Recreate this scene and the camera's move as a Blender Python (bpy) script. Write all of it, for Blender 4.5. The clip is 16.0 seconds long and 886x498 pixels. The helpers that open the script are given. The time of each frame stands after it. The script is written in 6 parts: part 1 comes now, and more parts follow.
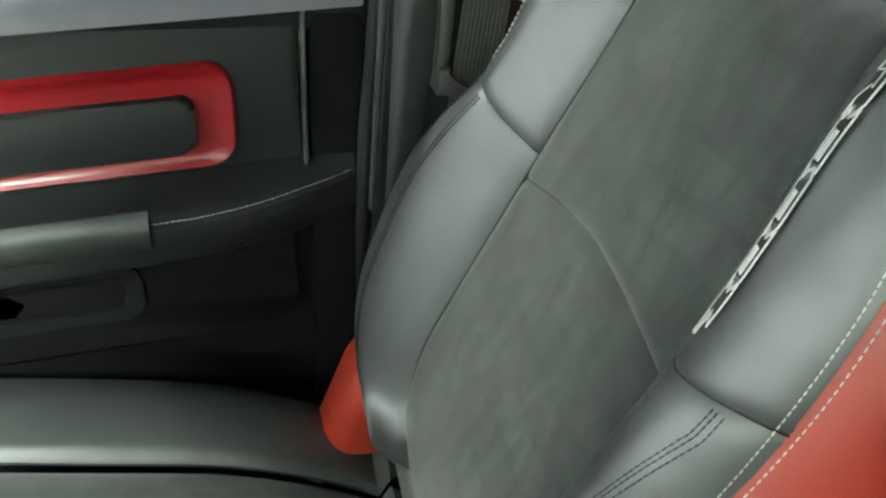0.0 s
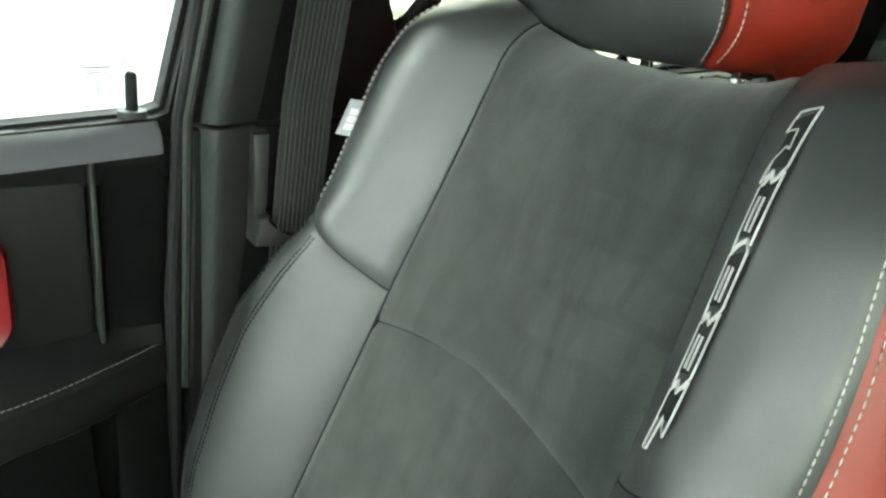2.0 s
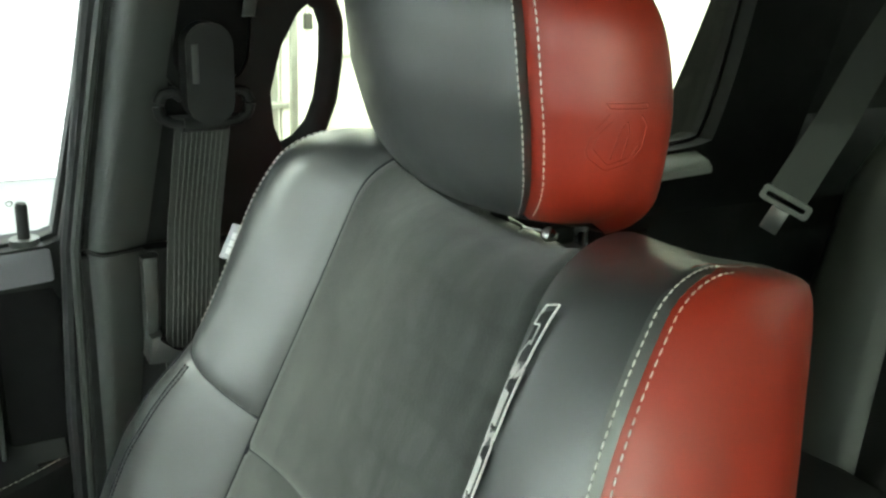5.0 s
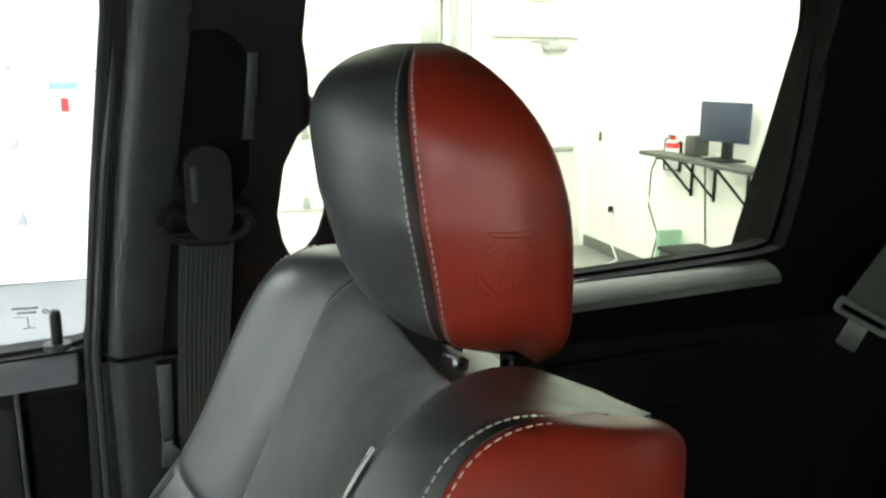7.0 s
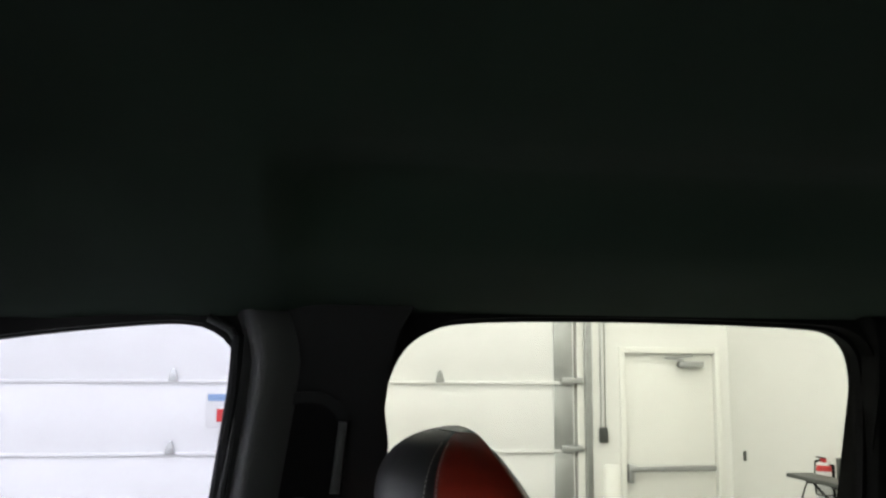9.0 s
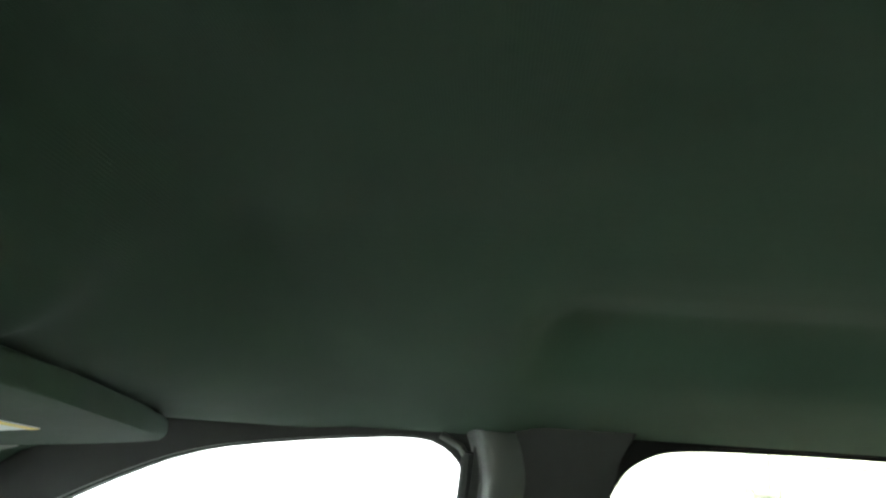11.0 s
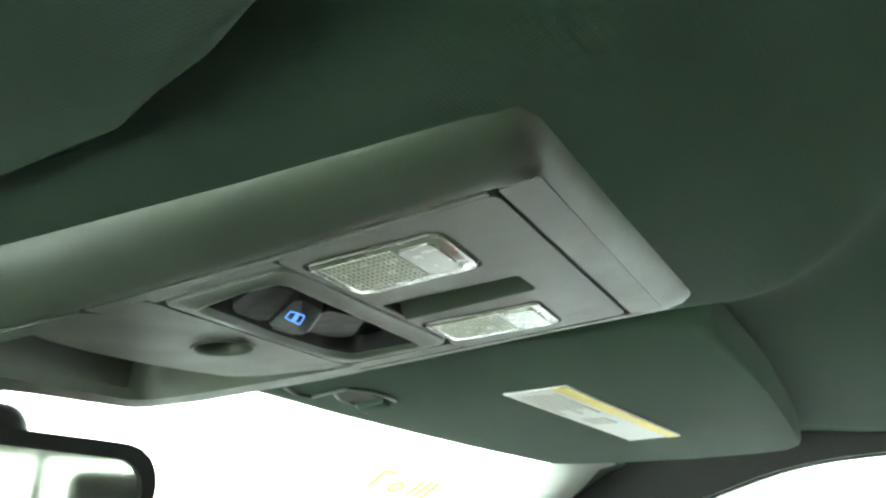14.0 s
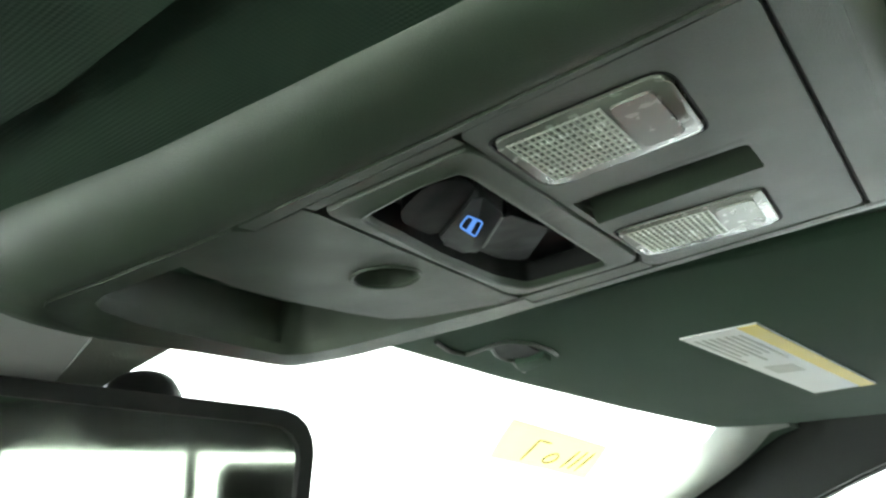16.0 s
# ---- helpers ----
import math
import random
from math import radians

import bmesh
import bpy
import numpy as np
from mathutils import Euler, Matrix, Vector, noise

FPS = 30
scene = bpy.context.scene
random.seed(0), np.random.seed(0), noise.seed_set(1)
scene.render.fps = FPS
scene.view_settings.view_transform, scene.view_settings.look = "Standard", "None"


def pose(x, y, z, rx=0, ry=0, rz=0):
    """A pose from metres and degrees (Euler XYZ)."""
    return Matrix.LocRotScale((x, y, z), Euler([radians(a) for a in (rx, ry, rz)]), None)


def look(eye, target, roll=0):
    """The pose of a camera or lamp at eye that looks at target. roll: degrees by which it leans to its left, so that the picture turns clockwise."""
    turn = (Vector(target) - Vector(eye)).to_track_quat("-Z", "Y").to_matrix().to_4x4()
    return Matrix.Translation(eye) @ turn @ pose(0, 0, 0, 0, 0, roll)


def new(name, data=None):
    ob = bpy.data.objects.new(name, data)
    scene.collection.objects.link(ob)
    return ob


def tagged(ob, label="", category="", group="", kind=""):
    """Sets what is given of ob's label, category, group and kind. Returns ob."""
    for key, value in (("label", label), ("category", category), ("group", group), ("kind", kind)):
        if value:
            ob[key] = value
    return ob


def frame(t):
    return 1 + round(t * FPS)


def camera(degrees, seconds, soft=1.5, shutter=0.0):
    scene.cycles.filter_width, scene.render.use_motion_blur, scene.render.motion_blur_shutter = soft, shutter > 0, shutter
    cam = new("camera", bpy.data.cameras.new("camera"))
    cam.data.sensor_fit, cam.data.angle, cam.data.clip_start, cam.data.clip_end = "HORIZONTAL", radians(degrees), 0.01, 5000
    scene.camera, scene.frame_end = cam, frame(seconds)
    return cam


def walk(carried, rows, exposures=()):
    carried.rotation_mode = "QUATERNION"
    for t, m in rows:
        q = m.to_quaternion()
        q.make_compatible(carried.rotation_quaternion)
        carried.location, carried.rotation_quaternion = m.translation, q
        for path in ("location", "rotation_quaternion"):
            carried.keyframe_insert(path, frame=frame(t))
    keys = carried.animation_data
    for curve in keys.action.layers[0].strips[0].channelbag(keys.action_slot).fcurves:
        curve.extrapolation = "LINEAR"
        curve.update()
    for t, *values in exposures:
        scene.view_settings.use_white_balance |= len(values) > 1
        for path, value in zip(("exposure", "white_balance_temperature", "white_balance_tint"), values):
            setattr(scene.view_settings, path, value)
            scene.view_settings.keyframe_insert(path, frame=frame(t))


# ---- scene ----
cam = camera(55.2, 16.0, soft=2.5)
PATH = [
    (0, (0.28, -0.042, 1.82), (0.753, 1.557, 0.716), 4.3),
    (0.5, (0.307, -0.051, 1.831), (0.905, 1.607, 0.885), 4.9),
    (1, (0.31, -0.055, 1.84), (1.025, 1.626, 1.026), 5.1),
    (1.5, (0.277, -0.023, 1.803), (1.083, 1.639, 1.037), 3.8),
    (2, (0.247, 0.038, 1.751), (1.252, 1.621, 1.054), 4.5),
    (2.5, (0.225, 0.094, 1.705), (1.43, 1.552, 1.053), 4.8),
    (3, (0.233, 0.099, 1.715), (1.536, 1.495, 1.12), 3.7),
    (3.5, (0.252, 0.079, 1.733), (1.607, 1.432, 1.157), 3.6),
    (4, (0.278, 0.035, 1.768), (1.645, 1.373, 1.183), 3.4),
    (4.5, (0.311, -0.006, 1.819), (1.466, 1.511, 1.215), 2.9),
    (4.7, (0.33, -0.014, 1.83), (1.399, 1.56, 1.214), 2.9),
    (6.8, (0.529, -0.015, 1.858), (1.122, 1.785, 1.219), 0.1),
    (7, (0.522, -0.069, 1.863), (1.128, 1.785, 1.424), 0.1),
    (7.5, (0.561, -0.135, 1.894), (1.153, 1.766, 1.699), 0.0),
    (8, (0.569, -0.18, 1.913), (1.069, 1.757, 1.912), -0.2),
    (8.5, (0.568, -0.201, 1.921), (0.962, 1.754, 2.075), -0.1),
    (8.7, (0.571, -0.212, 1.923), (0.924, 1.746, 2.129), -0.1),
    (10.8, (0.511, -0.275, 1.966), (0.434, 1.671, 2.421), 4.8),
    (11, (0.508, -0.289, 1.958), (0.38, 1.652, 2.424), 4.0),
    (11.5, (0.488, -0.297, 1.933), (0.192, 1.613, 2.447), 3.9),
    (12, (0.463, -0.308, 1.926), (-0.015, 1.562, 2.449), 3.6),
    (12.5, (0.439, -0.313, 1.923), (-0.192, 1.513, 2.441), 3.5),
    (13, (0.408, -0.301, 1.924), (-0.356, 1.475, 2.438), 3.1),
    (13.5, (0.352, -0.266, 1.923), (-0.554, 1.443, 2.43), 2.9),
    (14, (0.323, -0.237, 1.918), (-0.72, 1.393, 2.422), 2.9),
    (14.5, (0.297, -0.217, 1.917), (-0.85, 1.338, 2.433), 1.6),
    (15, (0.292, -0.214, 1.917), (-0.899, 1.308, 2.428), 1.0),
    (15.5, (0.286, -0.212, 1.914), (-0.947, 1.283, 2.408), 0.8),
    (16, (0.277, -0.209, 1.901), (-0.99, 1.265, 2.371), 0.8),
]

EXPOSURES = [(0, 0.40, 6500, -6), (2.5, 0.50, 6600, -10), (4.7, 0.45, 6600, -10), (6.8, 0.38, 6450, -4), (7.0, -0.15, 6400, 0), (7.2, -0.80, 6350, 6), (7.5, -1.50, 6300, 13), (8.0, -1.58, 6300, 17), (8.7, -1.5, 6300, 17), (10.8, 1.0, 6600, -6), (11.5, 1.05, 6600, -6), (12.5, 1.35, 6600, -9), (13.2, 1.6, 6600, -11), (14.0, 1.85, 6600, -12), (15.0, 1.36, 6600, -10), (16, 1.30, 6600, -8)]
walk(cam, [(t, look(eye, target, roll)) for t, eye, target, roll in PATH], EXPOSURES)

# ---- world and lights ----
world = bpy.data.worlds.new("garage_air")
scene.world = world
world.use_nodes = True
world.node_tree.nodes["Background"].inputs[0].default_value = (0.9, 0.95, 1.0, 1)
world.node_tree.nodes["Background"].inputs[1].default_value = 0.05


def area(name, eye, target, sx, sy, power, colour):
    lamp = bpy.data.lights.new(name, "AREA")
    lamp.shape, lamp.size, lamp.size_y, lamp.energy, lamp.color = "RECTANGLE", sx, sy, power, colour
    ob = new(name, lamp)
    ob.matrix_world = look(eye, target)
    return ob


# Unseen lamps, placed and powered to light the garage and the cab.
FILLTINT = (0.97, 1.0, 0.98)
for lx, ly, watts in ((-3.6, 3.4, 300), (1.2, 4.2, 190), (1.0, 6.3, 80), (3.8, 4.0, 160), (3.6, 6.3, 90), (3.2, -1.2, 70), (-1.0, -2.9, 1000), (0.7, -2.9, 250)):
    area("overhead_fill", (lx, ly, 4.35), (lx, ly, 0), 1.2, 0.5, watts, FILLTINT)
# Added fills aimed at the walls to bounce soft light into the cab.
for ly, watts in ((-4.8, 620), (-1.4, 640), (2.6, 300)):
    area("wall_fill", (-4.4, ly, 4.30), (-6.5, ly, 0.6), 1.6, 0.4, watts, FILLTINT)
area("wall_fill", (-1.2, -4.4, 4.30), (-1.2, -6.5, 0.6), 1.6, 0.4, 700, FILLTINT)

# ---- materials ----


def mat(name, colour, rough=0.5, metal=0.0, spec=0.5, vary=0.12, vscale=6.0, grain=0.0, gscale=400.0, sheen=0.0, coat=0.0, aniso=None):
    m = bpy.data.materials.new(name)
    m.use_nodes = True
    nt = m.node_tree
    b = nt.nodes["Principled BSDF"]
    b.inputs["Roughness"].default_value = rough
    b.inputs["Metallic"].default_value = metal
    b.inputs["Specular IOR Level"].default_value = spec
    if sheen:
        b.inputs["Sheen Weight"].default_value = sheen
        b.inputs["Sheen Roughness"].default_value = 0.5
    if coat:
        b.inputs["Coat Weight"].default_value = coat
        b.inputs["Coat Roughness"].default_value = 0.15
    tc = nt.nodes.new("ShaderNodeTexCoord")
    n1 = nt.nodes.new("ShaderNodeTexNoise")
    n1.inputs["Scale"].default_value = vscale
    n1.inputs["Detail"].default_value = 5
    nt.links.new(tc.outputs["Object"], n1.inputs["Vector"])
    ramp = nt.nodes.new("ShaderNodeMapRange")
    ramp.inputs["From Min"].default_value, ramp.inputs["From Max"].default_value = 0.3, 0.7
    ramp.inputs["To Min"].default_value, ramp.inputs["To Max"].default_value = 1 - vary, 1 + vary
    nt.links.new(n1.outputs["Fac"], ramp.inputs["Value"])
    mul = nt.nodes.new("ShaderNodeVectorMath")
    mul.operation = "SCALE"
    mul.inputs[0].default_value = colour
    nt.links.new(ramp.outputs["Result"], mul.inputs["Scale"])
    nt.links.new(mul.outputs["Vector"], b.inputs["Base Color"])
    rr = nt.nodes.new("ShaderNodeMapRange")
    rr.inputs["From Min"].default_value, rr.inputs["From Max"].default_value = 0.25, 0.75
    rr.inputs["To Min"].default_value, rr.inputs["To Max"].default_value = max(rough - 0.06, 0.02), min(rough + 0.06, 1)
    n3 = nt.nodes.new("ShaderNodeTexNoise")
    n3.inputs["Scale"].default_value = vscale * 4
    nt.links.new(tc.outputs["Object"], n3.inputs["Vector"])
    nt.links.new(n3.outputs["Fac"], rr.inputs["Value"])
    nt.links.new(rr.outputs["Result"], b.inputs["Roughness"])
    if grain:
        n2 = nt.nodes.new("ShaderNodeTexVoronoi")
        n2.inputs["Scale"].default_value = gscale
        nt.links.new(tc.outputs["Object"], n2.inputs["Vector"])
        bump = nt.nodes.new("ShaderNodeBump")
        bump.inputs["Strength"].default_value = grain
        bump.inputs["Distance"].default_value = 0.0006
        nt.links.new(n2.outputs["Distance"], bump.inputs["Height"])
        nt.links.new(bump.outputs["Normal"], b.inputs["Normal"])
    return m


def weave(name, colour, rough, scale, strength, sheen=0.3, vary=0.15):
    m = mat(name, colour, rough, 0, 0.25, vary, 4.0, 0, 0, sheen)
    nt = m.node_tree
    b = nt.nodes["Principled BSDF"]
    tc = nt.nodes.new("ShaderNodeTexCoord")
    waves = []
    for d in ("X", "Y", "Z"):
        wv = nt.nodes.new("ShaderNodeTexWave")
        wv.bands_direction = d
        wv.inputs["Scale"].default_value = scale
        wv.inputs["Distortion"].default_value = 0.6
        nt.links.new(tc.outputs["Object"], wv.inputs["Vector"])
        waves.append(wv)
    ad = nt.nodes.new("ShaderNodeMath")
    ad.operation = "ADD"
    nt.links.new(waves[0].outputs["Fac"], ad.inputs[0])
    nt.links.new(waves[1].outputs["Fac"], ad.inputs[1])
    a2 = nt.nodes.new("ShaderNodeMath")
    a2.operation = "ADD"
    nt.links.new(ad.outputs[0], a2.inputs[0])
    nt.links.new(waves[2].outputs["Fac"], a2.inputs[1])
    bump = nt.nodes.new("ShaderNodeBump")
    bump.inputs["Strength"].default_value = strength
    bump.inputs["Distance"].default_value = 0.0008
    nt.links.new(a2.outputs[0], bump.inputs["Height"])
    nt.links.new(bump.outputs["Normal"], b.inputs["Normal"])
    return m


def nap(m):
    """Brushed streaks of lighter and darker nap over a suede."""
    nt = m.node_tree
    b = nt.nodes["Principled BSDF"]
    tc = nt.nodes.new("ShaderNodeTexCoord")
    mp = nt.nodes.new("ShaderNodeMapping")
    mp.inputs["Scale"].default_value = (1.0, 2.2, 0.8)
    mp.inputs["Rotation"].default_value = (0.5, 0.2, 0.3)
    nt.links.new(tc.outputs["Object"], mp.inputs["Vector"])
    n = nt.nodes.new("ShaderNodeTexNoise")
    n.inputs["Scale"].default_value = 9
    n.inputs["Detail"].default_value = 3
    n.inputs["Distortion"].default_value = 1.6
    nt.links.new(mp.outputs["Vector"], n.inputs["Vector"])
    r = nt.nodes.new("ShaderNodeMapRange")
    r.inputs["From Min"].default_value, r.inputs["From Max"].default_value = 0.36, 0.64
    r.inputs["To Min"].default_value, r.inputs["To Max"].default_value = 0.80, 1.22
    nt.links.new(n.outputs["Fac"], r.inputs["Value"])
    sc = nt.nodes.new("ShaderNodeVectorMath")
    sc.operation = "SCALE"
    nt.links.new(b.inputs["Base Color"].links[0].from_socket, sc.inputs[0])
    nt.links.new(r.outputs["Result"], sc.inputs["Scale"])
    # faint tread blocks pressed into the nap, strongest towards one side
    turn = nt.nodes.new("ShaderNodeMapping")
    turn.vector_type = "TEXTURE"
    turn.inputs["Rotation"].default_value = (0, radians(24.5), 0)
    nt.links.new(tc.outputs["Object"], turn.inputs["Vector"])
    parts_ = nt.nodes.new("ShaderNodeSeparateXYZ")
    nt.links.new(turn.outputs["Vector"], parts_.inputs[0])
    flat = nt.nodes.new("ShaderNodeCombineXYZ")
    nt.links.new(parts_.outputs["Y"], flat.inputs["X"])
    nt.links.new(parts_.outputs["Z"], flat.inputs["Y"])
    bend = nt.nodes.new("ShaderNodeTexNoise")
    bend.inputs["Scale"].default_value = 14
    nt.links.new(tc.outputs["Object"], bend.inputs["Vector"])
    sway = nt.nodes.new("ShaderNodeVectorMath")
    sway.operation = "MULTIPLY_ADD"
    sway.inputs[1].default_value = (0.03, 0.03, 0)
    nt.links.new(bend.outputs["Color"], sway.inputs[0])
    nt.links.new(flat.outputs["Vector"], sway.inputs[2])
    blocks = nt.nodes.new("ShaderNodeTexBrick")
    blocks.inputs["Scale"].default_value = 1.0
    blocks.inputs["Brick Width"].default_value = 0.052
    blocks.inputs["Row Height"].default_value = 0.036
    blocks.inputs["Mortar Size"].default_value = 0.006
    blocks.inputs["Mortar Smooth"].default_value = 0.6
    blocks.inputs["Color1"].default_value = (1.10, 1.10, 1.10, 1)
    blocks.inputs["Color2"].default_value = (0.92, 0.92, 0.92, 1)
    blocks.inputs["Mortar"].default_value = (0.82, 0.82, 0.82, 1)
    nt.links.new(sway.outputs["Vector"], blocks.inputs["Vector"])
    amount = nt.nodes.new("ShaderNodeMapRange")
    amount.inputs["From Min"].default_value, amount.inputs["From Max"].default_value = 0.06, -0.06
    amount.inputs["To Min"].default_value, amount.inputs["To Max"].default_value = 0.05, 0.75
    nt.links.new(parts_.outputs["Y"], amount.inputs["Value"])
    fade = nt.nodes.new("ShaderNodeMix")
    fade.data_type, fade.blend_type = "RGBA", "MULTIPLY"
    nt.links.new(amount.outputs["Result"], fade.inputs["Factor"])
    nt.links.new(sc.outputs["Vector"], fade.inputs["A"])
    nt.links.new(blocks.outputs["Color"], fade.inputs["B"])
    nt.links.new(fade.outputs["Result"], b.inputs["Base Color"])
    return m


def paper(name, colour):
    m = mat(name, colour, 0.7, 0, 0.2, 0.05, 20)
    nt = m.node_tree
    b = nt.nodes["Principled BSDF"]
    t = nt.nodes.new("ShaderNodeBsdfTranslucent")
    t.inputs[0].default_value = (*colour, 1)
    mx = nt.nodes.new("ShaderNodeMixShader")
    mx.inputs[0].default_value = 0.75
    nt.links.new(b.outputs[0], mx.inputs[1])
    nt.links.new(t.outputs[0], mx.inputs[2])
    nt.links.new(mx.outputs[0], nt.nodes["Material Output"].inputs[0])
    return m


def glow(name, colour, strength):
    m = bpy.data.materials.new(name)
    m.use_nodes = True
    nt = m.node_tree
    nt.nodes.clear()
    e = nt.nodes.new("ShaderNodeEmission")
    e.inputs[0].default_value, e.inputs[1].default_value = (*colour, 1), strength
    o = nt.nodes.new("ShaderNodeOutputMaterial")
    nt.links.new(e.outputs[0], o.inputs[0])
    return m


def pane_mat(name, colour, gloss=0.03):
    m = bpy.data.materials.new(name)
    m.use_nodes = True
    nt = m.node_tree
    nt.nodes.clear()
    t = nt.nodes.new("ShaderNodeBsdfTransparent")
    t.inputs[0].default_value = (*colour, 1)
    g = nt.nodes.new("ShaderNodeBsdfGlossy")
    g.inputs["Roughness"].default_value = 0.02
    mx = nt.nodes.new("ShaderNodeMixShader")
    mx.inputs[0].default_value = gloss
    nt.links.new(t.outputs[0], mx.inputs[1])
    nt.links.new(g.outputs[0], mx.inputs[2])
    o = nt.nodes.new("ShaderNodeOutputMaterial")
    nt.links.new(mx.outputs[0], o.inputs[0])
    return m


LEATHER = mat("black_leather", (0.033, 0.035, 0.035), 0.42, 0, 0.9, 0.08, 9, 0.14, 1500)
DOORHIDE = mat("door_leather", (0.011, 0.0115, 0.0115), 0.45, 0, 0.3, 0.10, 9, 0.3, 700)
SUEDE = nap(mat("charcoal_suede", (0.041, 0.044, 0.040), 0.92, 0, 0.2, 0.12, 40, 0.35, 900, 0.3))
RED = mat("red_leather", (0.232, 0.0200, 0.0095), 0.42, 0, 0.5, 0.08, 9, 0.12, 1500)
REDPAINT = mat("red_gloss_trim", (0.150, 0.004, 0.007), 0.42, 0, 0.3, 0.06, 9, 0, 0, 0, 0.12)
THREAD = mat("pale_thread", (0.52, 0.50, 0.46), 0.7, 0, 0.3, 0.1, 60)
DARKTHREAD = mat("dark_thread", (0.008, 0.008, 0.013), 0.7, 0, 0.3, 0.1, 60)
EMB_WHITE = mat("white_embroidery", (0.60, 0.59, 0.57), 0.65, 0, 0.3, 0.08, 80, 0.5, 1500)
EMB_BLACK = mat("black_embroidery", (0.006, 0.006, 0.007), 0.6, 0, 0.4, 0.1, 80, 0.5, 1500)
PLASTIC = mat("black_plastic", (0.007, 0.0073, 0.0073), 0.52, 0, 0.18, 0.1, 9, 0.3, 900)
TRIM = mat("dark_grey_trim", (0.026, 0.029, 0.027), 0.48, 0, 0.5, 0.08, 9, 0.3, 900)
GREYTRIM = mat("grey_trim", (0.16, 0.165, 0.155), 0.55, 0, 0.4, 0.08, 9, 0.25, 900)
# Pale lavender colour carries the window light that falls on the sill.
SILLTRIM = mat("sill_trim", (0.115, 0.113, 0.126), 0.5, 0, 0.45, 0.08, 9, 0.3, 900)
GLOSSBLACK = mat("gloss_black", (0.008, 0.008, 0.009), 0.22, 0, 0.5, 0.05, 9)
RUBBER = mat("black_rubber", (0.010, 0.010, 0.011), 0.7, 0, 0.3, 0.1, 20)
CHROME = mat("chrome", (0.45, 0.46, 0.47), 0.28, 1.0, 0.5, 0.03, 9)
ROCKER = mat("rocker_plastic", (0.004, 0.004, 0.005), 0.60, 0, 0.14, 0.05, 30)
# Plastic and rubber darkened in colour to stand for deep shade.
SHADEBLACK = mat("shade_black", (0.0045, 0.0045, 0.0046), 0.8, 0, 0.08, 0.2, 12, 0.3, 900)
DOORPLASTIC = mat("door_plastic", (0.010, 0.0105, 0.0100), 0.5, 0, 0.25, 0.12, 9, 0.3, 900)
STEELDARK = mat("worn_steel", (0.16, 0.165, 0.16), 0.4, 0.7, 0.5, 0.1, 30)
HEADLINER = weave("headliner_fabric", (0.0300, 0.0530, 0.0360), 0.95, 230, 0.11, 0, 0.15)
CARPET = mat("black_carpet", (0.006, 0.006, 0.006), 0.97, 0, 0.1, 0.3, 30, 0.6, 500)
REARFABRIC = weave("rear_seat_fabric", (0.012, 0.0122, 0.0115), 0.95, 200, 0.4, 0.06)
REARWING = mat("rear_wing_vinyl", (0.024, 0.028, 0.023), 0.5, 0, 0.5, 0.1, 9, 0.2, 900)
REDBUTTON = mat("red_button_plastic", (0.50, 0.02, 0.015), 0.4)
WEBBING = weave("belt_webbing", (0.036, 0.039, 0.035), 0.7, 260, 0.35, 0.2)
CONSOLE = mat("console_plastic", (0.026, 0.036, 0.025), 0.46, 0, 0.5, 0.08, 12, 0.15, 2200)
LENS = mat("lamp_lens", (0.115, 0.125, 0.11), 0.24, 0, 0.6, 0.10, 60, 0, 0, 0, 0.3)
LENSRIB = mat("lens_rib", (0.34, 0.36, 0.32), 0.25, 0, 0.6, 0.08, 60)
LABEL = mat("label_paper", (0.72, 0.72, 0.72), 0.5, 0, 0.4, 0.03, 20)
LABELYELLOW = mat("label_yellow", (0.75, 0.60, 0.16), 0.5, 0, 0.4, 0.05, 20)
LABELGREY = mat("label_print", (0.38, 0.38, 0.40), 0.6, 0, 0.3, 0.05, 20)
LABELINK = mat("label_print", (0.50, 0.50, 0.48), 0.6, 0, 0.3, 0.05, 60)
STICKY = paper("sticky_note", (0.71, 0.64, 0.37))
INK = mat("ink", (0.05, 0.05, 0.06), 0.6)
WALLPAINT = mat("wall_paint", (0.80, 0.80, 0.77), 0.7, 0, 0.3, 0.02, 2, 0.04, 300)
DOORPAINT = mat("door_paint", (0.80, 0.80, 0.76), 0.4, 0, 0.5, 0.02, 3)
GARAGEPAINT = mat("garage_door_paint", (0.80, 0.80, 0.80), 0.45, 0, 0.5, 0.03, 3)
CONCRETE = mat("sealed_concrete", (0.21, 0.21, 0.20), 0.35, 0, 0.5, 0.10, 1.5, 0.1, 60)
STEEL = mat("galvanised_steel", (0.45, 0.46, 0.46), 0.4, 0.9, 0.5, 0.12, 15)
BASEBOARD = mat("grey_baseboard", (0.16, 0.16, 0.15), 0.6)
SCREEN = mat("dark_screen", (0.03, 0.04, 0.07), 0.2)
DARKGREY = mat("dark_grey", (0.06, 0.065, 0.06), 0.5)
REDSIGN = mat("sign_red", (0.55, 0.03, 0.03), 0.5)
GREEN = mat("green_plastic", (0.25, 0.42, 0.30), 0.5)
CARDBOARD = mat("cardboard", (0.45, 0.28, 0.14), 0.8)
BLUEGLOW = glow("switch_glow", (0.17, 0.36, 1.0), 0.40)
GLASS = pane_mat("clear_glass", (0.90, 0.90, 0.96))
PRIVACY = pane_mat("privacy_glass", (0.74, 0.76, 0.74))
TINTGLASS = pane_mat("tinted_glass", (0.86, 0.86, 0.79))
MIRROR = mat("mirror_silver", (0.80, 0.82, 0.82), 0.02, 1.0, 0.5, 0.0)

